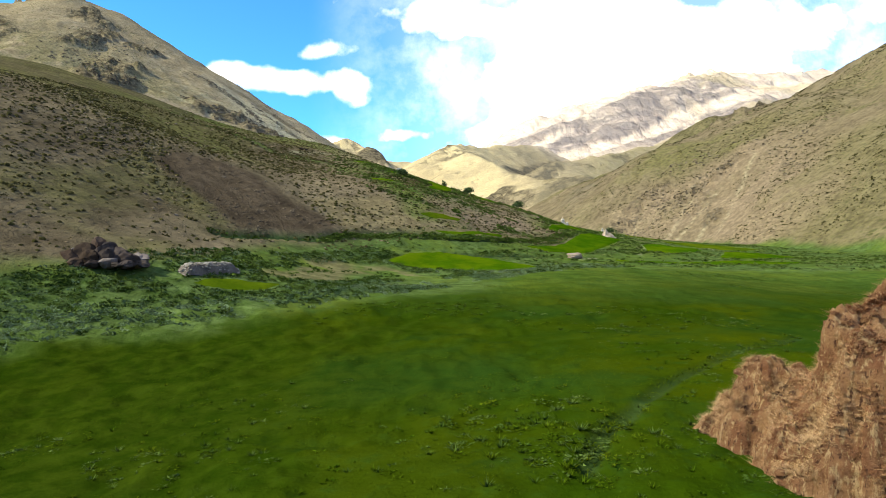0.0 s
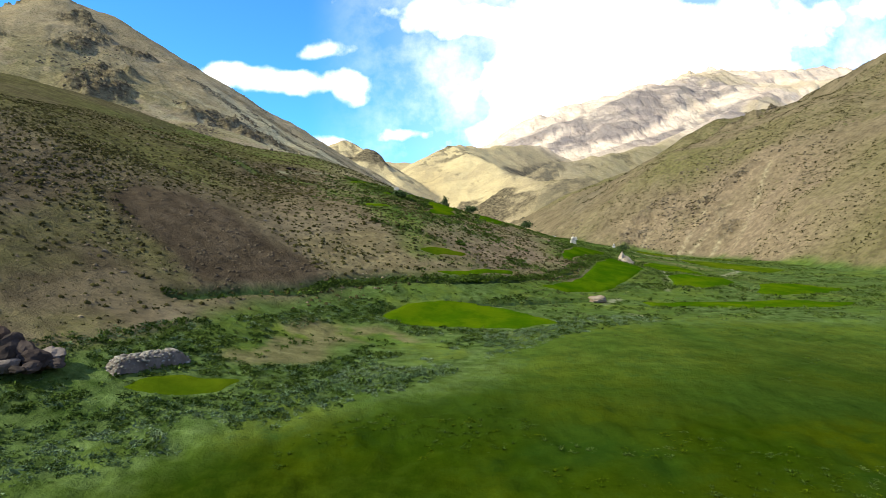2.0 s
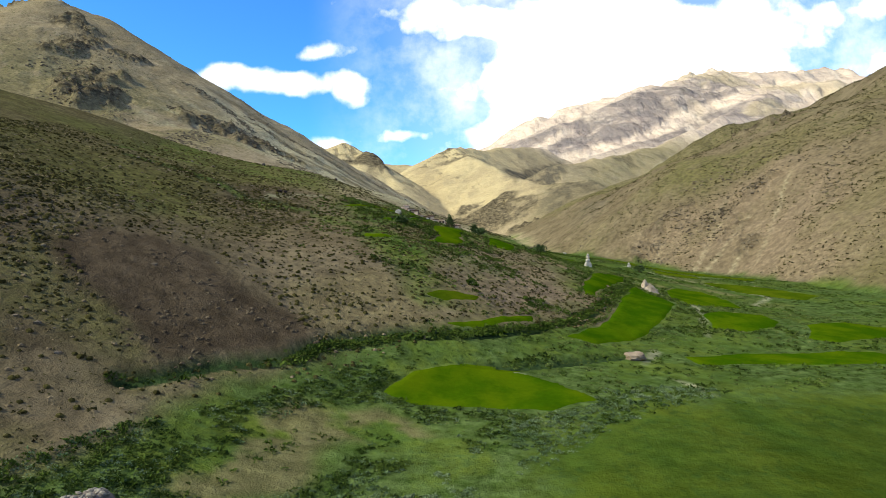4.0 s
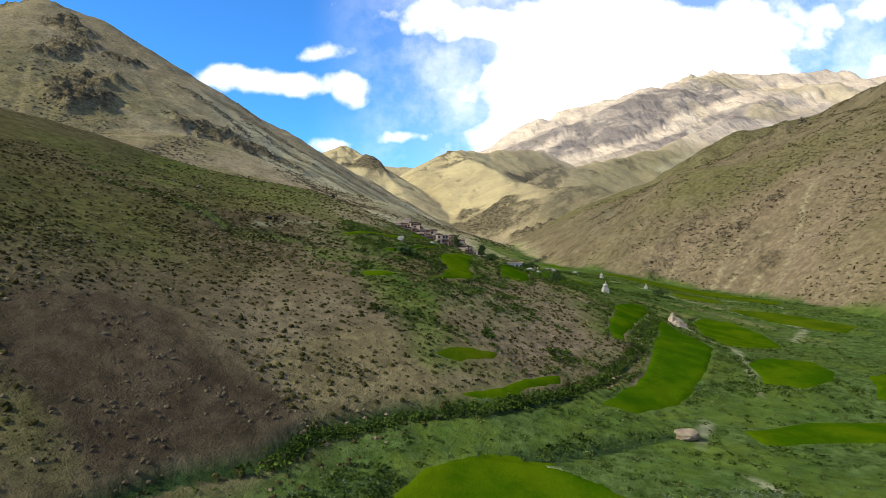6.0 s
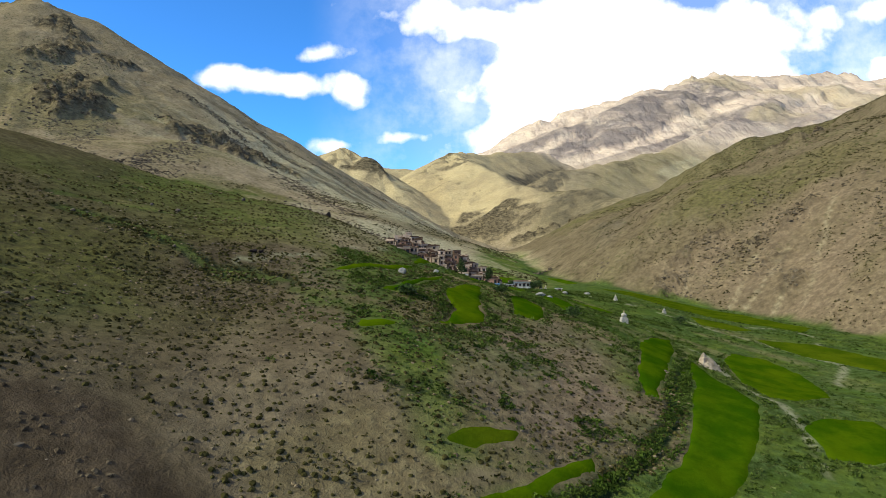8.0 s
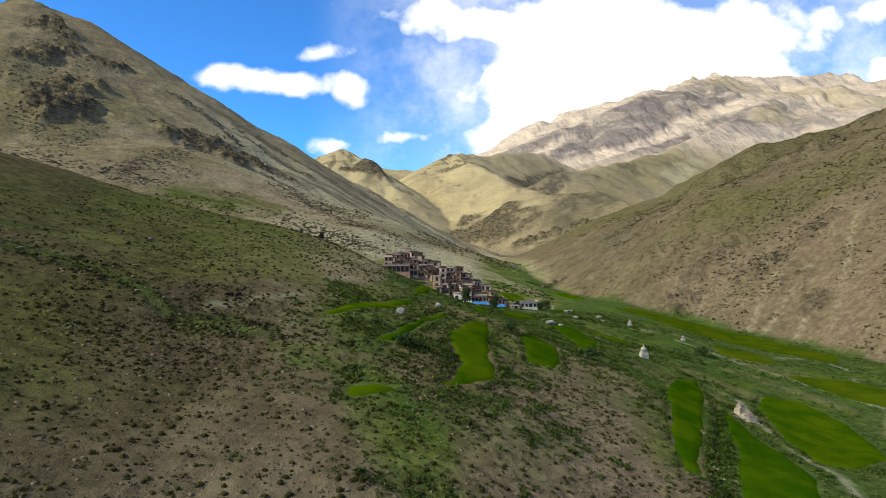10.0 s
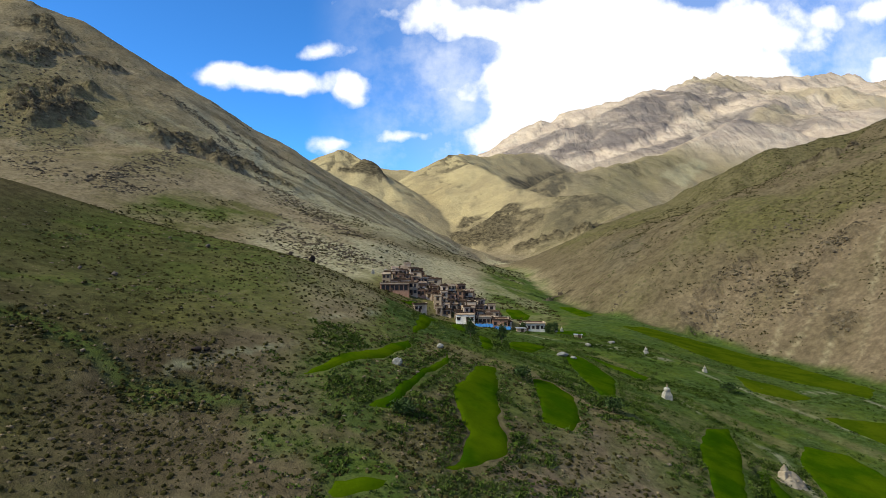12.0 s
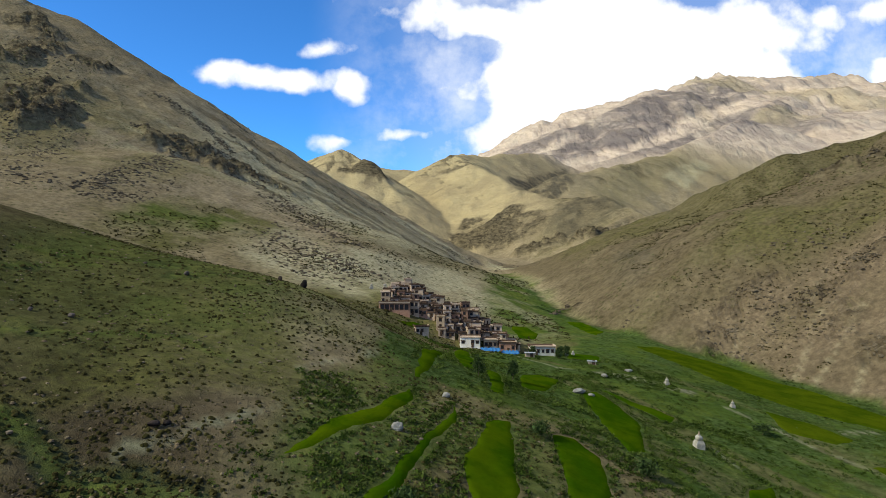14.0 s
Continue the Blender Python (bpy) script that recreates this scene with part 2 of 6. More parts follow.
    n_high = n.math("ADD", n.math("ADD", n.math("MULTIPLY", crags, 32.0), n.math("MULTIPLY", ribs, 1.3)), n.math("MULTIPLY", fine_rock, 5.0))
    n_high = n.math("ADD", n_high, n.math("MULTIPLY", n.math("MULTIPLY", n.layer("ochre"), n.noise(0.05, 6, 0.5)), 5.0))
    rest = n.math("SUBTRACT", 1.0, n.math("MULTIPLY", n.layer("wet"), 0.75))
    n.bump(n.math("ADD", n_high, n.math("MULTIPLY", rest, n.math("ADD", n.math("MULTIPLY", small, 0.5), n.math("ADD", n.math("MULTIPLY", grit, 0.16), n.math("MULTIPLY", mid, 1.1))))), 0.8, 1.0)
    return m


LAND = land_material()

# ---------------------------------------------------------------- the lie of the land
# The valley's cross-sections: ground heights across x (columns) at stations along y (rows).
ACROSS = (-240, -150, -95, -60, -30, -8, 15, 45, 80, 110, 160)
ALONG = (-20, 40, 57, 75, 90, 105, 122, 140, 165, 190, 215, 250, 320, 420)
LOWER_VALLEY = ((60, 40, 24.5, 12.5, -0.5, -4.5, -4.5, -5, -5, -5, -4),
                (69.5, 43.5, 26, 10.5, -3.5, -5, -4, -5, -5.5, -5, -3),
                (70.5, 45, 28.5, 15.5, 1.5, -3, -3, -4.5, -4, -3.5, -1.5),
                (70.5, 46, 31, 20.5, 5.5, -2, -2, -3.5, -2, -2.5, 0),
                (71, 47.5, 33, 24, 11.5, 2.5, -1, -2, -1.5, -1.5, 1),
                (71, 49, 35, 25.5, 14, 9, 1, -1.5, -1.5, -1, 1),
                (70.5, 50.5, 37, 27.5, 16.5, 12.5, 5, 0.5, -1.5, -1, 1),
                (70, 52.5, 40, 30, 22, 16, 8.5, 1, -1, -0.5, 1),
                (69.5, 54.5, 44.5, 31.5, 25, 18, 11.5, 2.5, 0, 0, 1))
UPPER_VALLEY = ((68.5, 55, 46.5, 35.5, 29, 19, 11.5, 5, 1.5, 1, 1.5),
                (66, 51.5, 43.5, 33.5, 26, 15.5, 11.5, 7, 2, 1.5, 2),
                (64, 46, 36, 28, 22.5, 15, 9.5, 8, 2.5, 2.5, 3.5),
                (72, 58, 43, 35, 27.5, 19.5, 14, 8.5, 9.5, 10, 12),
                (78, 83.5, 62.5, 50, 41.5, 32, 24, 16.5, 17, 17, 19))
SECTIONS = LOWER_VALLEY + UPPER_VALLEY
# The foot of the steep slope beyond the stream.
FOOT = ((190, -60), (150, 20), (120, 90), (101, 150), (96, 200), (92, 233), (80, 264), (56, 298), (46, 332), (40, 390), (40, 480), (46, 600), (62, 660))
# Crests of the ridges: (x, y, z) along each, then the fall of its flanks, how rough they are, and how rounded the crest is.
LEFT_MOUNTAIN = ((((-600, 520, 190), (-452, 540, 199), (-390, 570, 219), (-350, 592, 234), (-322, 606, 226), (-296, 616, 206), (-258, 634, 177), (-236, 645, 163), (-207, 658, 147), (-169, 660, 123), (-130, 660, 104), (-90, 652, 88), (-48, 647, 65), (-8, 647, 44), (28, 647, 29), (60, 647, 16)), 0.62, 3.0, 6),)
SUNLIT_PEAK = ((((-452, 1382, 189), (-301, 1332, 190), (-198, 1282, 219), (-142, 1212, 178), (-85, 1132, 126), (-41, 1082, 80)), 0.62, 2.5, 3),)
SADDLE = ((((-386, 1982, 264), (-217, 1982, 274), (-90, 1982, 261), (105, 1982, 265)), 0.5, 4.0, 10),)
MIDDLE_PEAK = ((((291, 1982, 317), (87, 1682, 262), (16, 1482, 239), (67, 1332, 190), (120, 1162, 133), (161, 1012, 108), (207, 932, 106), (215, 800, 72), (150, 742, 50)), 0.55, 5.0, 6),)
FAR_RANGE = ((((115, 2144, 327), (235, 2414, 392), (518, 2684, 515), (656, 2774, 645), (824, 2774, 688), (1026, 2864, 748), (1330, 3044, 857), (1462, 3044, 843), (1624, 2954, 800), (1772, 2864, 768), (1956, 2774, 758), (2590, 2684, 716)), 0.47, 54.0, 10),)
SIDE_SPUR = ((((996, 2182, 474), (594, 1782, 287), (417, 1582, 230), (244, 1382, 185)), 0.5, 8.0, 10),)
SCREE_SLOPE = ((((420, 60, 190), (230, 200, 105), (222, 310, 104), (235, 427, 100), (183, 427, 88), (162, 427, 78), (163, 522, 68), (150, 582, 51), (124, 627, 38), (84, 652, 27)), 1.0, 2.5, 8),)
HOME_HILL = ((((-900, -300, 260), (-500, 100, 180), (-420, 330, 150)), 0.52, 3.0, 20),)
RIDGES = LEFT_MOUNTAIN + SUNLIT_PEAK + SADDLE + MIDDLE_PEAK + FAR_RANGE + SIDE_SPUR + SCREE_SLOPE + HOME_HILL
# Rocky outcrops on the flanks: centre x, y, half-widths, and how far they stand out.
MOUNTAIN_CRAGS = ((-231, 440, 21, 44, 6),
                  (-278, 505, 13, 44, 5),
                  (-248, 516, 14, 18, 4),
                  (-158, 456, 30, 15, 5),
                  (-345, 440, 36, 50, 4),
                  (-300, 545, 20, 18, 5),
                  (-205, 655, 42, 8, 4),
                  (-372, 586, 26, 12, 8),
                  (-120, 470, 26, 9, 3),
                  (-140, 1195, 46, 34, 7),
                  (58, 1000, 58, 70, 8),
                  (112, 840, 34, 26, 7),
                  (230, 1080, 60, 90, 7),
                  (150, 742, 22, 18, 7),
                  (16, 1482, 14, 14, 3),
                  (119, 269, 8, 6, 2.4),)
VALLEY_CRAGS = ((105, 270, 9, 5, 2),
                (79, 276, 8, 6, 2),
                (101, 240, 6, 5, 2),
                (104, 257, 7, 5, 1.6),
                (92, 284, 10, 4, 1.5),
                (157, 340, 12, 7, 4),
                (43, 344, 9, 4, 1.2),)
CRAGS = MOUNTAIN_CRAGS + VALLEY_CRAGS
TABLE = np.random.RandomState(7).rand(512, 512)


def spline(knots, q):
    """Natural cubic spline weights of the knots at q."""
    k = np.asarray(knots, float)
    n, h = len(k), np.diff(k)
    a, b = np.eye(n), np.zeros((n, n))
    for i in range(1, n - 1):
        a[i, i - 1:i + 2] = h[i - 1], 2 * (h[i - 1] + h[i]), h[i]
        b[i, i - 1:i + 2] = 6 / h[i - 1], -6 / h[i - 1] - 6 / h[i], 6 / h[i]
    bend = np.linalg.solve(a, b)
    q = np.clip(np.asarray(q, float), k[0], k[-1])
    j = np.clip(np.searchsorted(k, q) - 1, 0, n - 2)
    u = (k[j + 1] - q) / h[j]
    v = 1 - u
    w = ((u**3 - u) * h[j]**2 / 6)[:, None] * bend[j] + ((v**3 - v) * h[j]**2 / 6)[:, None] * bend[j + 1]
    r = np.arange(len(q))
    w[r, j] += u
    w[r, j + 1] += v
    return w


def patchy(x, y, size, seed=0):
    """Smooth value noise, 0 to 1, with bumps of about that size in metres."""
    u, v = x / size + seed * 17.31, y / size + seed * 9.73
    i, j = np.floor(u).astype(int), np.floor(v).astype(int)
    f, g = u - i, v - j
    f, g = f * f * f * (f * (f * 6 - 15) + 10), g * g * g * (g * (g * 6 - 15) + 10)
    i0, j0, i1, j1 = i % 512, j % 512, (i + 1) % 512, (j + 1) % 512
    return (TABLE[i0, j0] * (1 - f) + TABLE[i1, j0] * f) * (1 - g) + (TABLE[i0, j1] * (1 - f) + TABLE[i1, j1] * f) * g


def rough(x, y, size, octaves=4, seed=0):
    """Fractal noise about 0, within about -0.5 and 0.5."""
    out, amp = 0, 0.5
    for o in range(octaves):
        c, s = math.cos(o * 1.1), math.sin(o * 1.1)
        out = out + amp * (patchy(c * x - s * y, s * x + c * y, size, seed + o) - 0.5)
        size, amp = size * 0.47, amp * 0.55
    return out * 1.6


def craggy(x, y, size, octaves=4, seed=0):
    """Ridged noise, 0 in the gullies to 1 on the ribs."""
    out, amp, total = 0, 1.0, 0
    for o in range(octaves):
        c, s = math.cos(o * 0.9), math.sin(o * 0.9)
        out = out + amp * (1 - np.abs(2 * patchy(c * x - s * y, s * x + c * y, size, seed + o) - 1))
        total, size, amp = total + amp, size * 0.5, amp * 0.5
    return out / total


def step(lo, hi, v):
    t = np.clip((v - lo) / (hi - lo), 0, 1)
    return t * t * (3 - 2 * t)


def blend_max(a, b, soft):
    h = np.clip(0.5 + 0.5 * (a - b) / soft, 0, 1)
    return b + (a - b) * h + soft * h * (1 - h)


def inside(x, y, outline, soft=1.0):
    """1 inside a closed outline in the plan, 0 outside, fading over soft metres either side of it."""
    best, odd = np.full(len(x), 1e9), np.zeros(len(x), bool)
    for (ax, ay), (bx, by) in zip(outline, outline[1:] + outline[:1]):
        dx, dy = bx - ax, by - ay
        t = np.clip(((x - ax) * dx + (y - ay) * dy) / (dx * dx + dy * dy + 1e-9), 0, 1)
        best = np.minimum(best, (x - ax - t * dx)**2 + (y - ay - t * dy)**2)
        odd ^= ((ay > y) != (by > y)) & (x < ax + dx * (y - ay) / (dy if dy else 1e-9))
    d = np.sqrt(best)
    return step(-soft, soft, np.where(odd, d, -d))


def near_line(x, y, line):
    """Distance in the plan from a polyline, and how far along it the nearest point lies (0 to 1)."""
    best, along, n = np.full(len(x), 1e9), np.zeros(len(x)), len(line) - 1
    for i, (a, b) in enumerate(zip(line, line[1:])):
        dx, dy = b[0] - a[0], b[1] - a[1]
        t = np.clip(((x - a[0]) * dx + (y - a[1]) * dy) / (dx * dx + dy * dy), 0, 1)
        d = (x - a[0] - t * dx)**2 + (y - a[1] - t * dy)**2
        along = np.where(d < best, (i + t) / n, along)
        best = np.minimum(best, d)
    return np.sqrt(best), along


MEADOW = [(-60, -60), (-42, 20), (-30, 50), (-25, 60), (-17, 74), (-10, 84), (0, 96), (10, 102), (20, 110), (26, 125), (30, 140), (24, 152), (10, 165), (-5, 172),
          (-16, 180), (-14, 200), (0, 225), (8, 240), (30, 252), (36, 290), (35, 345), (34, 400), (39, 400), (46, 332), (56, 298), (80, 264), (92, 233), (97, 200), (103, 150), (124, 90), (160, 20), (190, -60)]


def far_beds(x, y, z):
    """The dipping beds of the far range: 1 on the resistant ones, 0 between."""
    q = z - 0.36 * np.clip(x, 0, 1500) + 60 * rough(x, y, 300, 4, 149)
    return step(0.50, 0.60, patchy(q, x * 0.05, 50, 151))


def outcrop(x, y):
    """How strongly rock breaks through at x, y, and by how much it stands out."""
    much, lift = np.zeros(len(x)), np.zeros(len(x))
    for cx, cy, rx, ry, up in CRAGS:
        r = np.hypot((x - cx) / rx, (y - cy) / ry) + rough(x, y, 0.9 * min(rx, ry), 3, 71) * 1.1
        near = 1 - step(0.55, 1.1, r)
        much, lift = np.maximum(much, near), np.maximum(lift, near * up)
    ribs = 0.62 * craggy(x, y, 15, 4, 73) + 0.38 * craggy(x + 0.3 * y, y * 0.6, 4.6, 3, 74)
    big = craggy(x, y, 60, 4, 75)
    ribs = np.where(y > 1000, big, ribs)
    return much * step(0.43, 0.53, ribs), lift * (ribs - 0.42) * 3.2


def ground(x, y, fine=True):
    """The height of the land at the arrays x, y."""
    x, y = np.asarray(x, float), np.asarray(y, float)
    z = np.einsum("ni,nj,ji->n", spline(ACROSS, x), spline(ALONG, y), np.asarray(SECTIONS, float))
    # the knoll that carries the village
    z = z + 5.0 * np.exp(-((x + 15) / 12)**2 - ((y - 271) / 14)**2) + 4.6 * np.exp(-((x - 1) / 11)**2 - ((y - 260) / 10)**2)
    z = z - 1.3 * np.exp(-((x + 4) / 7)**2 - ((y - 241) / 6)**2)
    far = step(430, 560, y)
    z = z * (1 - far) + far * (16 + 0.012 * (y - 420))
    wild = 1 - inside(x, y, MEADOW, 6)
    d, _ = near_line(x, y, FOOT)
    fx = np.interp(y, [p[1] for p in FOOT], [p[0] for p in FOOT])
    d = np.where(x > fx, np.minimum(d, 205), -d)
    face = z + (0.86 * d - 0.0021 * d * d) * (1 - step(470, 680, y)) * (1 - 0.36 * step(285, 400, y)) + ((rough(x, y, 45, 5, 77) * 7 + 2.0 * (craggy(y + 0.35 * x, d * 0.12, 15, 3, 79) - 0.6)) * step(5, 40, d) if fine else 0)
    z = np.where(d < -8, z, blend_max(face, z, 1.5))
    for crest, fall, uneven, round_ in RIDGES:
        top = np.full(len(x), -1e9)
        for a, b in zip(crest, crest[1:]):
            dx, dy = b[0] - a[0], b[1] - a[1]
            t = np.clip(((x - a[0]) * dx + (y - a[1]) * dy) / (dx * dx + dy * dy), 0, 1)
            d = np.sqrt((x - a[0] - t * dx)**2 + (y - a[1] - t * dy)**2 + round_ * round_) - round_
            top = np.maximum(top, a[2] + t * (b[2] - a[2]) - fall * d)
        on = top > z - 3 * uneven - 20
        if fine and on.any():
            d = np.zeros(len(x))
            d[on] = uneven * (rough(x[on], y[on], uneven * 14 + 20, 5, 3) * 1.5 + craggy(x[on], y[on], uneven * 7 + 12, 4, 5) - 0.62)
            top = top + d
        z = blend_max(top, z, 2.0 + uneven * 0.4)
    if fine:
        z = z + outcrop(x, y)[1]
        high = step(1850, 2200, y)
        if high.any():
            on = high > 0
            z[on] += high[on] * (28 * (craggy(x[on] + y[on] * 0.25, y[on] * 0.22, 90, 5, 121) - 0.62) + 26 * rough(x[on], y[on], 200, 4, 123) - 8)
            # fluted cliffs along the top of the range
            z[on] += high[on] * step(850, 1150, x[on]) * step(480, 600, z[on]) * 26 * (craggy(x[on] + 12 * rough(x[on], y[on], 120, 2, 199), y[on] * 0.08, 46, 3, 197) - 0.6)
            z[on] += high[on] * 9 * (far_beds(x[on], y[on], z[on]) - 0.5)
        # soft tussocky humps of the wet meadow
        z = z + (1 - wild) * (1 - step(45, 65, y)) * (0.36 * rough(x, y, 1.3, 3, 191) * step(-0.1, 0.15, rough(x, y, 9, 2, 193)) + 0.12 * rough(x, y, 2.6, 2, 195))
        z = z + wild * np.where(y < 430, 1.0, 0.6) * (rough(x, y, 26, 4, 11) * 0.8) + rough(x, y, 9, 3, 21) * 0.35
    return z

# ---------------------------------------------------------------- the ground, one sheet out to the horizon
PLOUGHED = [(-37.6, 83), (-36.3, 87.1), (-32.7, 91.9), (-28.1, 94.1), (-22.6, 91.5), (-17.7, 88.4), (-13.7, 85.5), (-14.5, 82.6), (-18.4, 78.3), (-21.7, 75), (-24.5, 72.4), (-28, 75.1), (-32, 78.6)]
FALLOW = [(-19.8, 93), (-14.9, 87.7), (-10.5, 87.2), (-5, 90.6), (-3, 95.5), (-4.9, 100.8), (-11.3, 103)]
STUBBLE = [(-17.8, 60.1), (-16.3, 64.8), (-13.4, 74.2), (-6.2, 77.7), (-2.3, 72.2), (-7.8, 69.5), (-10.1, 62.6), (-14.4, 58.9)]
REDDISH = [(-2.2, 118.8), (3.6, 131.6), (8.4, 140.8), (15.2, 147.4), (21.2, 144.3), (20.5, 131), (17, 118), (8.9, 106.4), (0.8, 105.2)]
STRIP = [(-17.3, 124.8), (-8.8, 125.8), (-3.1, 114.2), (-4, 104.2), (-2.1, 100.4), (-4.9, 97.3), (-8.6, 102.6), (-13.2, 113)]
WET = [(-42, -60), (-36, 10), (-30, 27), (-23.5, 39), (-17.4, 43), (-10, 48.8), (-2.3, 55.5), (3, 64), (9, 70), (16, 77), (25.3, 82), (38.9, 85.5), (68.6, 82.9), (120, 60), (140, -60)]
FIELD_TRACKS = ([(43.8, 161.3), (39.4, 137.5), (40.7, 131.3), (36.8, 119.7), (34.9, 111.3), (32.6, 106.8), (25, 101.1), (20.9, 92.9), (22.6, 81.8)],
                [(36, 181.1), (38.6, 169.2), (43.8, 161.3)],
                [(27.3, 218), (36.8, 220.9), (44.4, 216), (49.1, 209.3)],
                [(0, 87.1), (5, 87.1), (8.7, 83.6)],
                [(49.1, 209.3), (60.3, 187.3), (70.5, 165.6), (61.3, 151.3)],
                [(12, 236), (18.8, 219.6), (27.3, 218)],
                [(68.9, 200.1), (81.3, 204.2), (81.4, 192.7), (73.1, 177)],
                [(-31.7, 133.1), (-28.8, 135.9), (-26.9, 138.9), (-25, 141), (-23.4, 146.7)],
                [(-23.2, 159.1), (-19.5, 167.4), (-15.4, 174.1)],)
TRACKS = FIELD_TRACKS
# Irregular patches: what covers or shades them, how fully, how soft their edge is, and their outline.
OLD_TERRACES = ([(-32.1, 125.7), (-32.2, 128.4), (-30.3, 130), (-27, 130.4), (-27, 127.9), (-29.6, 126)], [(-22, 123.5), (-21.4, 125.1), (-15.1, 126.5), (-15.4, 125), (-19.7, 122.7)],
                [(11, 133.2), (16.5, 145.9), (21.7, 152.2), (21.4, 149.8), (15.6, 139.9), (11.9, 133.2)], [(5.1, 132.5), (7.2, 141.1), (8.4, 138), (7.3, 133)],
                [(-9, 110.9), (-6.8, 113.9), (-4.5, 116.5), (-5, 113.6), (-7.8, 110.2)])
HILL_PATCHES = (("bare", 0.7, 5, [(-35.1, 179.7), (-26, 204), (-13.1, 220.1), (-7.9, 196.6), (-11.1, 187.7), (-16.4, 176.1)]),
                ("bare", 0.85, 3, REDDISH),
                ("red", 0.95, 3, REDDISH),
                ("bare", 0.9, 3, [(-30.9, 173.4), (-23.7, 178.9), (-16.4, 178), (-15.4, 172), (-18.1, 156.7), (-22.2, 159.2)]),
                ("bare", 0.95, 4, [(-39.3, 135.1), (-32.7, 142.9), (-27.2, 147.6), (-23.3, 145.4), (-21.2, 139), (-17.4, 132.9), (-19, 118), (-34.2, 114.5), (-40.6, 125.7)]),
                ("bare", 0.8, 5, [(-24.4, 113.4), (-13.2, 110.6), (-5.9, 102.2), (-9.8, 94), (-24.1, 92.9), (-28.8, 101.2)]),)
BROW_PATCHES = (("grass", 0.42, 10, [(-82, 165), (-78, 205), (-52, 218), (-25, 202), (-24, 176), (-34, 158), (-48, 146), (-62, 146)]),
                ("grass", 0.5, 4, [(-40.3, 182.8), (-35.9, 195.2), (-25.8, 188.1), (-18.4, 183.6), (-19.6, 178), (-27.8, 176.7), (-37.1, 177.5)]),
                ("grass", 0.35, 3, [(-43.3, 108.1), (-38, 113.7), (-33.1, 105.4), (-35.9, 97.2)]),
                ("olive", 0.85, 8, [(-126, 290), (-122, 340), (-112, 358), (-91, 370), (-70, 345), (-80, 300), (-96, 280)]),
                ("fallow", 0.55, 5, [(-90, 291), (-87, 313), (-77, 317), (-60, 289), (-66, 275)]),
                ("pale", 0.5, 8, [(-80, 325), (-70, 350), (-31, 316), (-35, 261), (-48, 270)]),)
MOUNTAIN_PATCHES = (("dark_soil", 0.3, 20, [(-260, 250), (-240, 420), (-160, 430), (-100, 340), (-120, 260)]),
                    ("pale", 0.75, 16, [(-190, 520), (-120, 520), (-40, 560), (20, 620), (20, 480), (-30, 380), (-90, 400), (-150, 470)]),
                    ("rock", 0.5, 9, [(-186, 1240), (-160, 1222), (-137, 1200), (-88, 1140), (-103, 1128), (-142, 1150)]),
                    ("rock", 0.85, 14, [(-6, 1066), (32, 1115), (111, 1044), (121, 952), (62, 881)]),
                    ("rock", 0.7, 16, [(149, 991), (215, 1110), (250, 1080), (205, 900), (160, 850)]),
                    # the shadowed face of the middle hill, painted as a darker tone
                    ("shade_and_dark", 0.95, 9, [(134, 1482), (230, 1680), (344, 1890), (320, 1640), (249, 1331), (218, 1280), (165, 1200), (124, 1107), (128, 1300)]),
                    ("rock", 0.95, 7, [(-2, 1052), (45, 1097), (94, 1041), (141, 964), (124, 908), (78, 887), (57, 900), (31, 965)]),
                    ("shade_and_dark", 0.6, 12, [(120, 900), (150, 970), (195, 960), (225, 880), (205, 800), (160, 810)]),
                    ("rock", 0.55, 12, [(152, 900), (195, 924), (215, 880), (164, 840), (130, 800)]),
                    ("grass", 0.55, 5, [(-117, 290), (-122, 318), (-118, 336), (-90, 345), (-84, 330), (-108, 300)]),
                    ("pale", 0.95, 8, [(500, 1550), (666, 1768), (690, 1740), (541, 1500)]),
                    ("dark_soil", 0.3, 20, [(-430, 400), (-250, 350), (-185, 400), (-190, 520), (-240, 650), (-430, 640)]),)
PEAK_PATCHES = (("red", 0.75, 12, [(76, 271), (72, 292), (92, 290), (114, 284), (140, 278), (130, 225), (112, 190), (96, 200), (90, 240)]),
                ("shade_and_dark", 0.75, 9, [(65, 352), (72, 379), (84, 373), (77, 329), (67, 324)]),
                ("grass", 0.95, 5, [(6, 268), (9, 300), (12, 345), (18, 415), (30, 520), (44, 530), (42, 420), (47, 336), (54, 298), (42, 272)]),
                ("olive", 0.55, 10, [(100, 336), (133, 311), (150, 296), (135, 280), (112, 290), (87, 306)]),)
SLOPE_PATCHES = (("olive", 0.4, 30, [(90, 720), (180, 760), (260, 900), (340, 1250), (800, 2000), (430, 1650), (200, 1150), (110, 860)]),
                 ("olive", 0.5, 14, [(70, 420), (100, 400), (130, 420), (150, 520), (110, 620), (80, 600)]),)
PATCHES = HILL_PATCHES + tuple(("grass", 0.75, 1.2, outline) for outline in OLD_TERRACES) + BROW_PATCHES + MOUNTAIN_PATCHES + PEAK_PATCHES + SLOPE_PATCHES
SCREE_RUNS = ([(111, 266), (101, 263), (85, 246)], [(111, 257), (99, 250), (86, 240)], [(113, 277), (101, 268)], [(85, 274), (80, 269), (71, 256)], [(102, 242), (92, 233)], [(128, 262), (118, 250), (98, 226)])
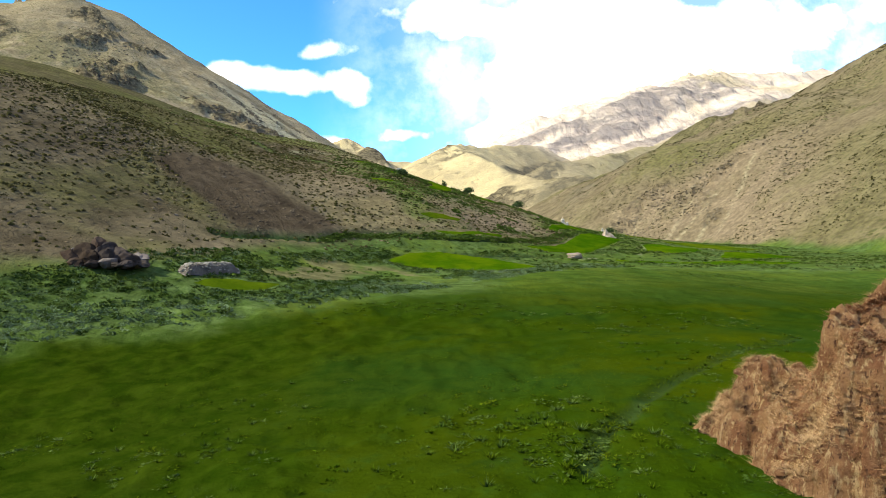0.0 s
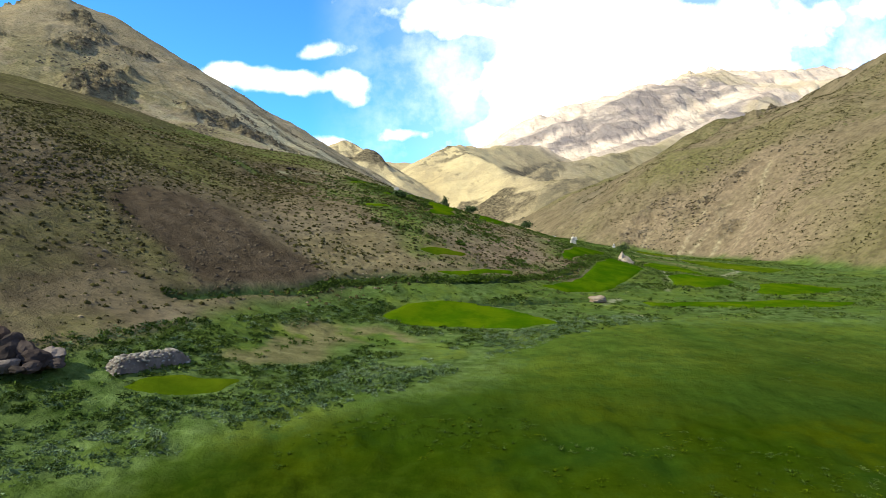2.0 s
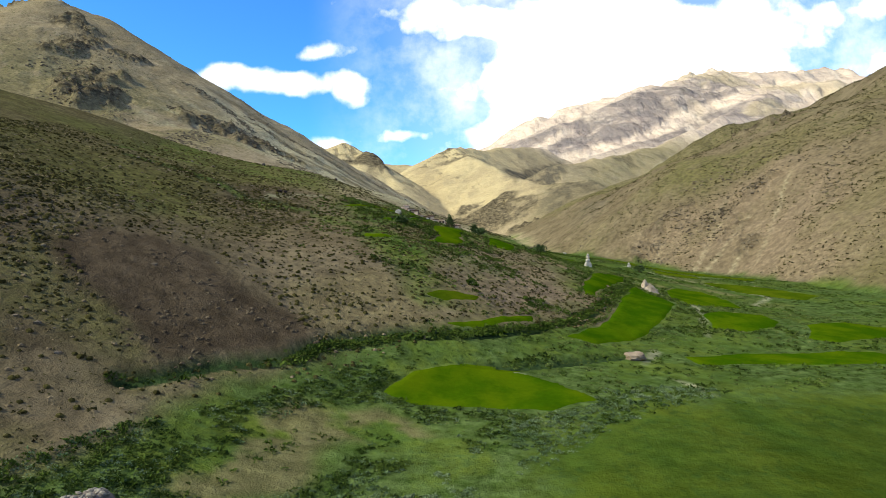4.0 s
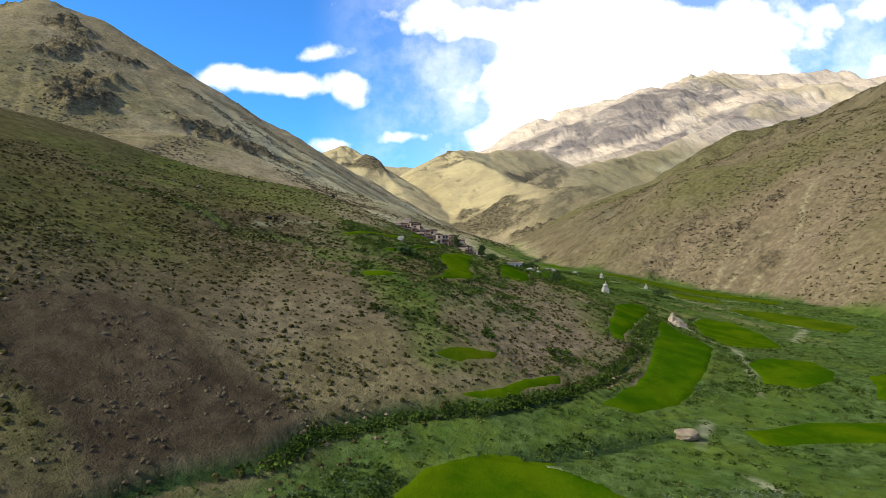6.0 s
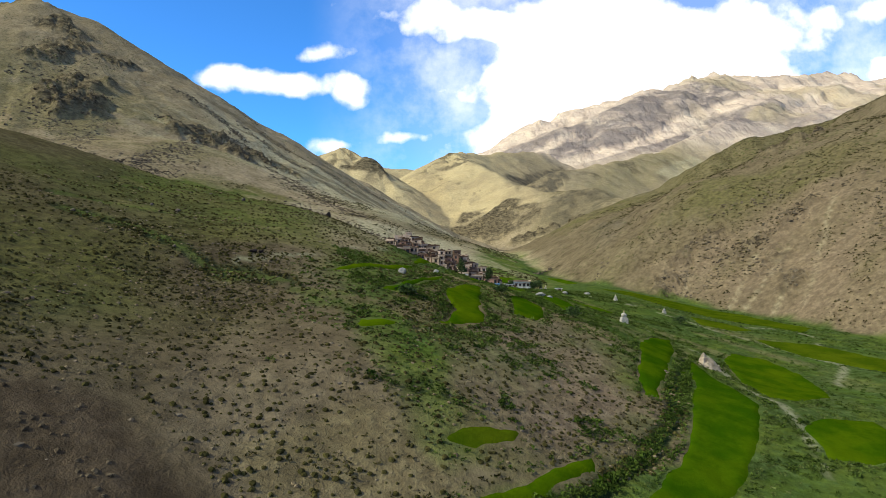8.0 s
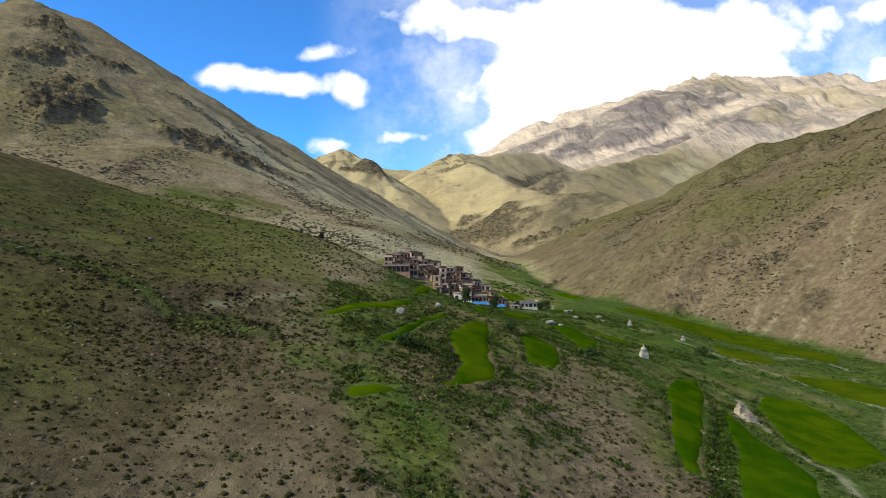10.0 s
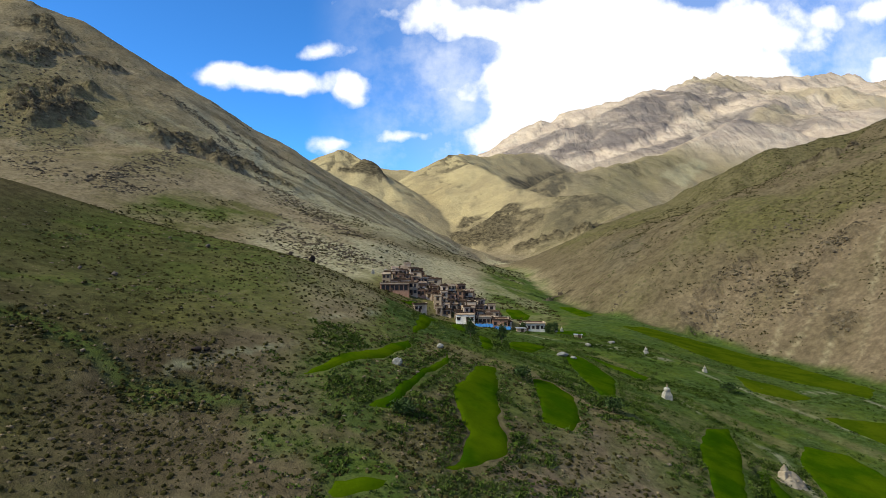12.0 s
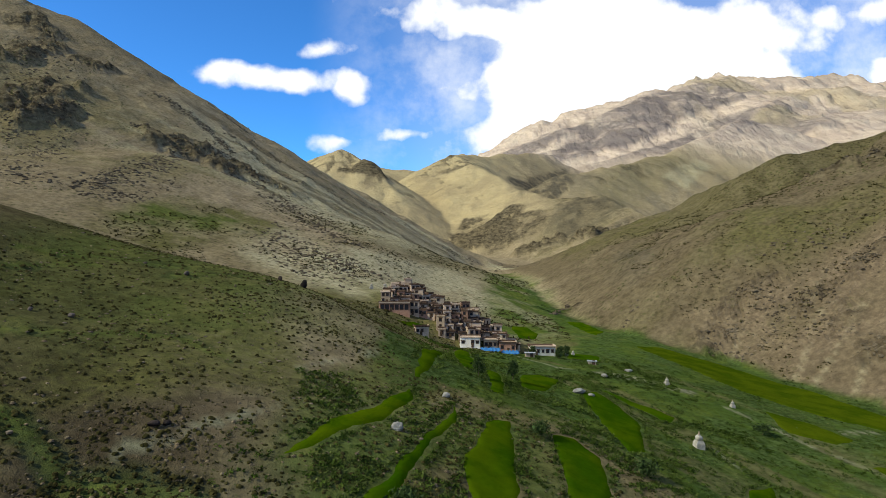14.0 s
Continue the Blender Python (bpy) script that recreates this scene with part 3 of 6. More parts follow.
TERRACES = ([(-60.4, 141.2), (-55.6, 145.7), (-50.5, 150.5), (-45.2, 155.4), (-38.5, 158.1), (-31.8, 155.5)], [(-55.1, 133.7), (-48.6, 134.5), (-41.3, 133.3), (-37, 131.3), (-32.7, 128.4)],
            [(-32.7, 128.4), (-28.8, 130.1), (-25, 129.1)], [(-23.1, 126.5), (-15.4, 128.8)], [(-49.4, 184.3), (-39.7, 191.6), (-29.1, 192.3)], [(-70.7, 179.1), (-61, 186), (-51.6, 189.9)], [(-67.7, 170.1), (-63.9, 175.4), (-60, 181.9)])
CHANNELS = ([(-25.2, 69.6), (-20.2, 76.3), (-15.5, 80.8), (-13.1, 85.3), (-7, 90.1), (1.4, 94.7), (9.5, 101.3), (16.3, 110.5), (23.9, 123.3), (31.9, 140.8), (37.2, 152.4)],
            [(0.5, 87.5), (6, 89.7), (10.4, 92.2), (19.2, 96.1)], [(4.1, 16.4), (5.3, 19), (9.9, 25.4), (14.6, 30.3), (19.5, 35.3)])


def lay_layers(x, y, z, steep):
    """How much of each ground cover and painted shade lies at each place."""
    wob_x, wob_y = x + rough(x, y, 18, 3, 31) * 6, y + rough(x, y, 18, 3, 37) * 6
    lay = {}
    meadow = inside(wob_x, wob_y, MEADOW, 2.0)
    wet = inside(wob_x, wob_y, WET, 2.5)
    near = 1 - step(270, 330, y + np.clip(-x, 0, 80) * 0.2)
    clumps = rough(x, y, 7, 4, 63)
    terrace = step(-0.06, 0.05, rough(x, y, 16, 4, 65) - 0.04) * step(108, 125, y) * (1 - step(232, 246, y)) * (1 - step(24, 36, x)) * step(-32, -15, x + rough(x, y, 20, 3, 67) * 18 - 10 * step(145, 165, y))
    strip = inside(wob_x, wob_y, STRIP, 1.5)
    lay["grass"] = np.clip(meadow * (1 - step(270, 300, y) * step(-0.05, 0.1, rough(x, y, 12, 3, 133)) * 0.8) + 0.6 * terrace + 0.75 * strip, 0, 1)
    lay["wet"] = wet * (1 - 0.6 * step(44, 72, y + rough(x, y, 14, 3, 155) * 14))
    hill = step(112, 165, y + rough(x, y, 40, 3, 43) * 50 - np.clip(x, -40, 20) * 0.6) * near * (1 - step(40, 70, x))
    patches = step(-0.05, 0.16, rough(x, y, 30, 4, 45))
    face = step(60, 85, x) * (1 - step(560, 700, y)) * step(-0.16, 0.12, rough(x, y, 70, 4, 47) - (0.10 - z * 0.0026))
    foot = step(300, 420, y) * (1 - step(430, 520, y)) * step(-0.02, 0.1, rough(x, y, 50, 4, 48)) * (1 - step(20, 50, x)) * 0.4
    lay["olive"] = np.clip(np.maximum(np.maximum(hill * (0.78 + 0.22 * patches) * (1 - 0.68 * (1 - step(-52, -34, x)) * step(115, 140, y)), face * 0.36), np.maximum(patches * near * 0.45 * (1 - step(60, 80, x)), foot)), 0, 1)
    lay["earth"] = inside(wob_x, wob_y, PLOUGHED, 1.5)
    lay["fallow"] = np.maximum(inside(x, y, FALLOW, 1.2) * (1 - meadow), np.maximum(inside(wob_x, wob_y, STUBBLE, 1.2) * 0.8, inside(wob_x, wob_y, REDDISH, 2) * step(-0.12, 0.06, clumps)))
    lay["pale"] = np.maximum(inside(wob_x, wob_y, [(-75, 300), (-32, 256), (-10, 275), (20, 268), (36, 300), (44, 380), (40, 480), (10, 400), (-45, 345)], 8) * (0.35 + 0.5 * step(-0.1, 0.15, rough(x, y, 22, 4, 53))),
                             inside(wob_x, wob_y, [(30, 560), (60, 600), (58, 700), (40, 700)], 8) * step(0.0, 0.1, rough(x, y, 14, 3, 55)))
    rocks, _ = outcrop(x, y)
    ribs = craggy(x, y, 34, 5, 57)
    lay["rock"] = np.maximum(rocks, 0.7 * step(0.62, 0.72, ribs) * step(0.5, 0.8, steep + rough(x, y, 120, 3, 59) * 0.8) * step(700, 780, y) * (1 - step(1500, 1900, y)))
    lay["dark_soil"] = (1 - step(-30, -12, x + rough(x, y, 30, 3, 69) * 20 - 5 * (1 - step(75, 100, y)))) * (1 - step(225, 250, y)) * (0.76 + 0.12 * step(100, 130, y)) * (1 - 0.85 * step(135, 165, y) * step(-46, -30, x))
    lay["dark_soil"] = np.maximum(lay["dark_soil"], 0.64 * step(60, 80, x) * (1 - step(600, 700, y)))
    lay["dark_soil"] = np.maximum(lay["dark_soil"], (0.52 + 0.10 * step(100, 115, y)) * (1 - step(140, 165, y)) * (1 - step(40, 60, x)) * (1 - step(250, 290, y)))
    lay["dark_soil"] = np.maximum(lay["dark_soil"], 0.62 * step(40, 52, x) * step(255, 285, y) * (1 - step(600, 700, y)))
    edge_x, edge_y = x + rough(x, y, 30, 4, 141) * 16, y + rough(x, y, 30, 4, 143) * 16
    lay["red"], lay["shade_and_dark"] = np.zeros(len(x)), np.zeros(len(x))
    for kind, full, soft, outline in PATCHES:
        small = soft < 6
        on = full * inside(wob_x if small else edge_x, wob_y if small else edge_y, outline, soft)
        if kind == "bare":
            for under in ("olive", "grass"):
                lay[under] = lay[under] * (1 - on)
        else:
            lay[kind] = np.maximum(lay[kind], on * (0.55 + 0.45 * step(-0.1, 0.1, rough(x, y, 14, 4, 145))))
    # the beds of rock that run along the mountain's long flank
    beds = step(-210, -170, x) * (1 - step(0, 30, x)) * step(400, 440, y) * (1 - step(630, 650, y))
    lay["rock"] = np.maximum(lay["rock"], 0.55 * beds * step(0.56, 0.68, patchy(y + 0.08 * x + rough(x, y, 40, 3, 167) * 16, x * 0.05, 8, 169)))
    lay["pale"] = np.maximum(lay["pale"], 0.75 * beds * step(0.58, 0.7, patchy(y + 0.08 * x + rough(x, y, 40, 3, 167) * 16, x * 0.04, 11, 171)))
    # Vignette at the near left, painted as darker meadow; a weaker patch beyond.
    lay["lens_dark"] = inside(edge_x, edge_y, [(-46, -60), (-36, 12), (-24, 38), (-9, 50), (0, 48), (2, 30), (-3, 10), (-5, -60)], 9) * wet
    lay["lens_dark"] = np.maximum(lay["lens_dark"], 0.5 * wet * inside(edge_x, edge_y, [(-24, 38), (-9, 50), (4, 60), (25, 74), (70, 76), (70, 40), (30, 33), (0, 31)], 9))
    runs = np.zeros(len(x))
    for line in SCREE_RUNS:
        d, _ = near_line(x + rough(x, y, 7, 3, 147) * 2, y, line)
        runs = np.maximum(runs, 1 - step(0.3, 0.9, d))
    lay["pale"] = np.maximum(lay["pale"], 0.45 * runs)
    lay["bands"] = far_beds(x, y, z) * (1 - 0.75 * step(1150, 1350, x)) * step(1900, 2150, y)
    lay["tufts"] = np.where(y > 250, 1.0, step(60, 80, x)) * (1 - step(700, 900, y)) * (1 - meadow)
    lay["highland"] = step(1900, 2150, y + x * 0.3)
    lay["ochre"] = step(850, 1000, y) * (1 - step(2000, 2300, y + x * 0.3))
    lay["ochre"] = lay["ochre"] * (1 - 0.75 * step(70, 150, x - (y - 800) * 0.06 + rough(x, y, 90, 3, 163) * 50))
    lay["ochre"] = np.maximum(lay["ochre"], 0.45 * step(850, 1150, x) * step(2150, 2300, y) * step(-0.1, 0.12, rough(x, y, 160, 4, 201)))
    stubble = inside(wob_x, wob_y, STUBBLE, 1.2)
    herby = meadow * (1 - wet) * (1 - 0.95 * stubble) * (0.3 + 0.7 * step(-0.08, 0.06, clumps))
    lay["herb"] = np.clip(herby + terrace * 0.45 * step(0.0, 0.1, clumps), 0, 1)
    track, channel_and_shade = np.zeros(len(x)), np.zeros(len(x))
    for line in TRACKS:
        d, _ = near_line(wob_x * 0.3 + x * 0.7, wob_y * 0.3 + y * 0.7, line)
        track = np.maximum(track, (1 - step(0.3, 0.85, d)) * 0.8)
    d, _ = near_line(wob_x, wob_y, TRACKS[2])
    track = np.maximum(track, 1 - step(1.2, 2.6, d))
    for line in CHANNELS:
        d, _ = near_line(wob_x * 0.4 + x * 0.6, wob_y * 0.4 + y * 0.6, line)
        channel_and_shade = np.maximum(channel_and_shade, 1 - step(0.5, 1.3, d) if line is not CHANNELS[2] else 0.45 * (1 - step(0.1, 0.45, d)))
    for line in TERRACES:
        d, _ = near_line(wob_x * 0.5 + x * 0.5, wob_y * 0.5 + y * 0.5, line)
        lay["grass"] = np.maximum(lay["grass"], (1 - step(0.5, 1.3, d)) * 0.6)
        # Shadow below each terrace bank, drawn as a dark line in the ditch colour.
        channel_and_shade = np.maximum(channel_and_shade, (1 - step(0.3, 0.9, np.abs(d - 1.3))) * 0.55 * (clumps > -0.08))
    lay["grass"] = lay["grass"] * (1 - 0.7 * stubble * step(-0.2, -0.02, clumps))
    # long low banks that run down the valley between the plots
    streak = step(0.54, 0.68, patchy(0.84 * x + 0.54 * y, (0.54 * x - 0.84 * y) * 0.13, 4.5, 165)) * step(2, 12, x) * (1 - step(58, 72, x)) * step(128, 150, y) * (1 - step(225, 240, y))
    lay["fallow"] = np.maximum(lay["fallow"], 0.75 * streak)
    for over in ("grass", "herb"):
        lay[over] = lay[over] * (1 - 0.62 * streak)
    lay["track"], lay["channel_and_shade"] = track * step(-0.25, 0.0, clumps), channel_and_shade
    return lay


def build_ground():
    hub = np.array((0.0, -25.0))
    turns = np.radians(np.concatenate([np.arange(-180, -40, 4.0), np.arange(-40, 40, 0.17), np.arange(40, 180, 4.0)]))
    radii = np.concatenate([[2.0, 12.0, 22.0], np.geomspace(30, 330, 350), np.geomspace(330, 730, 250)[1:], np.geomspace(730, 4200, 230)[1:]])
    n, m = len(radii), len(turns)
    r, a = np.meshgrid(radii, turns, indexing="ij")
    x, y = (hub[0] + r * np.sin(a)).ravel(), (hub[1] + r * np.cos(a)).ravel()
    z = ground(x, y)
    i, j = np.meshgrid(np.arange(n - 1), np.arange(m), indexing="ij")
    k = (j + 1) % m
    quads = np.stack([i * m + j, i * m + k, (i + 1) * m + k, (i + 1) * m + j], -1).reshape(-1, 4)[:, ::-1]
    g = 4.0
    steep = np.hypot(ground(x + g, y, False) - ground(x - g, y, False), ground(x, y + g, False) - ground(x, y - g, False)) / (2 * g)
    layers = lay_layers(x, y, z, steep)
    z = z - layers["channel_and_shade"] * 0.5
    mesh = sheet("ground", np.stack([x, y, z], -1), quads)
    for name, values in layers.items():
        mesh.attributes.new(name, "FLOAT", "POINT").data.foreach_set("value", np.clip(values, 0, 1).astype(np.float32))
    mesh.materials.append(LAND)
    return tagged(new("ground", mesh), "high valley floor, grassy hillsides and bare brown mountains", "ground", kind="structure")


def sheet(name, verts, faces, smooth=True):
    """A mesh from arrays of corners and of faces that all have as many corners."""
    mesh, faces = bpy.data.meshes.new(name), np.asarray(faces)
    mesh.vertices.add(len(verts))
    mesh.vertices.foreach_set("co", np.asarray(verts, float).ravel())
    mesh.loops.add(faces.size)
    mesh.loops.foreach_set("vertex_index", faces.ravel().astype(np.int32))
    mesh.polygons.add(len(faces))
    mesh.polygons.foreach_set("loop_start", np.arange(0, faces.size, faces.shape[1], dtype=np.int32))
    if smooth:
        mesh.polygons.foreach_set("use_smooth", np.ones(len(faces), bool))
    mesh.update()
    return mesh


build_ground()

# ---------------------------------------------------------------- crop fields, each a low bed of green barley on the ground
def crop_material(name="young_barley", dull=(0.023, 0.058, 0.001), bright=(0.050, 0.084, 0.0015)):
    m = material(name, 0.85)
    n = Nodes(m)
    c = n.mix(n.ramp(n.noise(0.16, 5, 0.6), 0.35, 0.65), dull, bright)
    c = n.mix(0.5, c, n.mix(n.noise(2.2, 5, 0.65), (0.5, 0.55, 0.5), (1.5, 1.45, 1.5)), "MULTIPLY")
    c = n.mix(1.0, c, n.mix(n.piece(), (0.85, 0.92, 0.9), (1.15, 1.05, 1.0)), "MULTIPLY")
    n.colour(c)
    n.bump(n.noise(5.0, 4, 0.7), 0.6, 0.12)
    return m


CROP = crop_material()
PASTURE = crop_material("dry_pasture", (0.033, 0.058, 0.002), (0.056, 0.079, 0.003))
FIELD_OUTLINES = []


def crop_field(outline, label="dense bright green barley in a small terraced field", high=0.16, mat=CROP):
    FIELD_OUTLINES.append([tuple(p) for p in outline])
    cell = 0.5
    pts = np.array(outline, float)
    lo, hi = pts.min(0) - 2, pts.max(0) + 2
    gx, gy = np.arange(lo[0], hi[0], cell), np.arange(lo[1], hi[1], cell)
    x, y = [v.ravel() for v in np.meshgrid(gx, gy, indexing="ij")]
    wx, wy = x + rough(x, y, 6, 3, 83) * 1.0, y + rough(x, y, 6, 3, 87) * 1.0
    bed = inside(wx, wy, [tuple(p) for p in outline], 0.8)
    z = ground(x, y) + (high + 0.3) * step(0, 1, bed) - 0.3 + (rough(x, y, 2.0, 3, 89) * 0.18) * bed
    n, m = len(gx), len(gy)
    i, j = [v.ravel() for v in np.meshgrid(np.arange(n - 1), np.arange(m - 1), indexing="ij")]
    quads = np.stack([i * m + j, (i + 1) * m + j, (i + 1) * m + j + 1, i * m + j + 1], -1)
    quads = quads[(bed[quads] > 0.02).any(1)]
    used, back = np.unique(quads, return_inverse=True)
    mesh = sheet("crop_field", np.stack([x, y, z], -1)[used], back.reshape(-1, 4))
    mesh.materials.append(mat)
    return tagged(new("crop_field", mesh), label, "field", "terraced barley fields")


crop_field([(37.4, 152.9), (36.4, 140.3), (36.8, 129), (30.5, 116.3), (22.8, 105.3), (16.9, 100.1), (13.2, 100.5), (15.9, 105.4), (21.9, 114.7), (28.1, 128.6), (33.4, 143.9)], "largest bright green barley field beside the hedged stream")
crop_field([(46.6, 162.5), (50.9, 168.4), (57.5, 167.4), (58.4, 157.7), (56.4, 150), (53.1, 140.4), (44.8, 134.4), (40.5, 134.9), (41, 143.8)])
crop_field([(37.9, 121.5), (43.7, 126.2), (49.8, 127.3), (49.5, 120.5), (45.6, 115.3), (40.4, 112.9), (36.2, 114.1)], "rounded green barley field ringed by a pale footpath")
crop_field([(25.7, 98.6), (35.6, 103), (49.6, 102.8), (57, 100), (50.4, 95.4), (41.6, 96.4), (26.2, 94.4)], "long narrow green barley field on the valley floor")
crop_field([(26.4, 145.8), (29.6, 156.6), (34.2, 165.3), (39.6, 169.4), (34.9, 154.3), (29.5, 141.5), (22.3, 125), (20.3, 125.2), (23, 136)], "narrow green field between hillside and hedged stream")
crop_field([(-2.5, 94.6), (-0.6, 96.6), (4.8, 101.3), (9.9, 106.7), (9.4, 103.7), (3.9, 98), (-0.6, 94.9)], "thin strip of green barley under the hillside", 0.12)
crop_field([(-4.5, 100.6), (-3.4, 102.5), (-0.3, 104.7), (3.1, 105.8), (2.2, 103.6), (-1.1, 101)], "small yellowish green plot on the hillside", 0.1, PASTURE)
crop_field([(-7.1, 80.2), (-5, 84.6), (-1, 87.1), (5, 87.7), (9.7, 84.7), (11.8, 79.7), (7.6, 77.5), (1, 78.3), (-4, 78.5)], "smooth bright green field beside the marshy meadow")
crop_field([(52.6, 118.7), (61.3, 124.3), (68.3, 121.3), (61, 113), (50.8, 108), (48.1, 110.9)])
crop_field([(-20.6, 51.2), (-20, 53.1), (-18, 54.9), (-13.8, 55.6), (-14.6, 53.2), (-17.4, 51.1)], "small olive-green grass plot below the stone heap", 0.1, PASTURE)
crop_field([(-1.1, 158), (0.3, 162), (2.8, 164), (2.6, 157), (1.4, 148), (1.7, 138.5), (1.0, 132.5), (-1.2, 129.2), (-4.9, 126.5), (-3.4, 129.5), (-2.4, 135.2), (-3.9, 141.2), (-3.6, 146)], "winding green barley terrace on the hillside")
crop_field([(-14.5, 119.4), (-14.3, 121.5), (-11.9, 122.9), (-9.2, 123.2), (-9.8, 121.7), (-12.1, 120), (-13.4, 118.8)], "small green plot among hillside scrub", 0.1)
crop_field([(8, 162.8), (10.8, 164.6), (13.6, 159), (12, 150), (10.4, 145), (6.6, 144.6), (7.6, 153)])
crop_field([(-20.3, 137.4), (-18.8, 140.6), (-16.8, 147), (-13.2, 155), (-10.4, 165.4), (-9.7, 160), (-12.1, 150.5), (-14.6, 145.5), (-17.6, 139.5)], "curved green barley terrace on the hillside")
crop_field([(-13, 133.2), (-10.8, 138.6), (-8.6, 146), (-5.2, 158.4), (-3.6, 165), (-4.5, 156.3), (-7, 147), (-9.2, 139), (-10.4, 134.8)], "curved green barley terrace on the hillside")
crop_field([(19.4, 197), (23, 201), (26.6, 186), (22, 168), (18.9, 166), (17.8, 178)])
crop_field([(-10.2, 170.4), (-9.8, 181.2), (-9.3, 190.2), (-8.4, 196), (-6.6, 212.9), (-5.6, 198.7), (-6.6, 189.9), (-7.4, 181), (-9.1, 170.7)])
crop_field([(-3.7, 225.8), (-2, 230.6), (0.4, 229.1), (0.8, 218.3), (0.4, 201.2), (-0.4, 188.9), (-2.3, 188.7), (-3.3, 200.2)], "narrow green terrace just below the village")
crop_field([(2, 199.6), (4.5, 197.1), (4, 186.5), (3.1, 177.1), (1, 177.1), (1.6, 189.1)], "narrow green terrace just below the village")
crop_field([(8.7, 203.4), (12.9, 206.5), (17, 204.8), (14.4, 198.2), (11.9, 190.5), (7.3, 187.8)])
crop_field([(16.4, 290), (22, 292), (25, 284), (21.7, 273), (17, 271)], "green field in the side valley beyond the village")
crop_field([(-18, 244.5), (-14, 248), (-9.5, 249), (-9.5, 246.2), (-13, 243.6), (-16.5, 242.5)], "dark green vegetable plot under the upper houses")
crop_field([(52, 272), (60, 276), (76, 258), (87, 236), (89.8, 209), (83.3, 200.5), (75, 209.3), (63.2, 226.3), (55, 254)], "long olive-green pasture strip at the foot of the scree slope", 0.1, PASTURE)
crop_field([(58.7, 209.6), (65.7, 204.5), (69, 196.5), (63.4, 192.9), (56.4, 196.3)], "small olive-green pasture on the valley floor", 0.1, PASTURE)
crop_field([(40, 318), (47, 322), (50, 300), (44, 290)], "green field in the side valley beyond the village")
crop_field([(27, 254), (35, 247), (33, 238), (26, 240.5)])
crop_field([(62.6, 184), (76.1, 183.7), (83.7, 167.7), (76.3, 160.3), (66.2, 172.2)], "olive-green pasture on the valley floor", 0.1, PASTURE)
crop_field([(23.7, 203.9), (29.8, 199.2), (35.6, 194), (33.1, 190.2), (27.2, 196.6)], "narrow green barley strip beside the pale path", 0.12)

# ---------------------------------------------------------------- helpers for things with parts
def part(name, bm, mat, parent, label=""):
    mesh = bpy.data.meshes.new(name)
    bm.to_mesh(mesh)
    bm.free()
    mesh.materials.append(mat)
    ob = new(name, mesh)
    ob.parent = parent
    return tagged(ob, label)


def thing(name, x, y, label, category, group="", z=None, turn=0.0):
    ob = new(name)
    ob.empty_display_size = 0.5
    ob.matrix_world = pose(x, y, float(ground(np.array([x]), np.array([y]))[0]) if z is None else z, 0, 0, turn)
    return tagged(ob, label, category, group)


def block(w, d, h, z=0.0, x=0.0, y=0.0, batter=0.0, bevel=0.0, bm=None):
    """A box that stands at z, its top drawn in by batter."""
    bm = bm or bmesh.new()
    made = bmesh.ops.create_cube(bm, size=1.0)["verts"]
    for v in made:
        k = 1 - batter if v.co.z > 0 else 1
        v.co = (x + v.co.x * w * k, y + v.co.y * d * k, z + (v.co.z + 0.5) * h)
    if bevel:
        bmesh.ops.bevel(bm, geom=list({e for v in made for e in v.link_edges}), offset=bevel, segments=2, affect="EDGES", profile=0.6)
    return bm


def turned(profile, sides=20):
    """A solid of revolution from (radius, height) pairs."""
    bm, rings = bmesh.new(), []
    for r, z in profile:
        rings.append([bm.verts.new((r * math.cos(2 * math.pi * i / sides), r * math.sin(2 * math.pi * i / sides), z)) for i in range(sides)])
    for a, b in zip(rings, rings[1:]):
        for i in range(sides):
            bm.faces.new((a[i], a[(i + 1) % sides], b[(i + 1) % sides], b[i]))
    bm.faces.new(rings[0][::-1])
    bm.faces.new(rings[-1])
    for f in bm.faces:
        f.smooth = True
    return bm


def worn(bm, amount, seed=0, scale=1.6):
    """Knocks the corners of a mesh about."""
    for v in bm.verts:
        v.co += noise.noise_vector(v.co * scale + Vector((seed * 3.1, seed * 1.7, 0))) * amount
    return bm


PLASTER = simple("weathered_whitewash", (0.29, 0.265, 0.215), (0.42, 0.39, 0.33), 1.4, fine=9)
MUD = simple("mud_brick", (0.40, 0.295, 0.215), (0.56, 0.43, 0.32), 0.5, fine=6, per="piece")
RUBBLE = simple("rubble", (0.15, 0.133, 0.108), (0.25, 0.224, 0.185), 1.2, fine=8, per="piece")
GREY_ROCK = simple("dark_rock", (0.026, 0.020, 0.018), (0.056, 0.044, 0.038), 0.7, fine=6, per="piece", bump=0.6)
CLAY = simple("crumbled_clay", (0.22, 0.178, 0.13), (0.33, 0.275, 0.205), 1.2, fine=8, per="piece")
RUDDY_ROCK = simple("ruddy_rock", (0.034, 0.023, 0.017), (0.064, 0.045, 0.034), 0.7, fine=6, per="piece", bump=0.6)
PALE_SLAB = simple("pale_slab", (0.10, 0.080, 0.068), (0.17, 0.14, 0.12), 0.9, fine=7, per="piece", bump=0.5)
WHITE_ROCK = simple("pale_boulder", (0.20, 0.188, 0.165), (0.29, 0.275, 0.24), 1.0, fine=8)
TAN_ROCK = simple("tan_boulder", (0.17, 0.128, 0.088), (0.26, 0.20, 0.14), 1.0, fine=8)
BARK = simple("bark", (0.10, 0.075, 0.05), (0.16, 0.12, 0.08), 6.0)


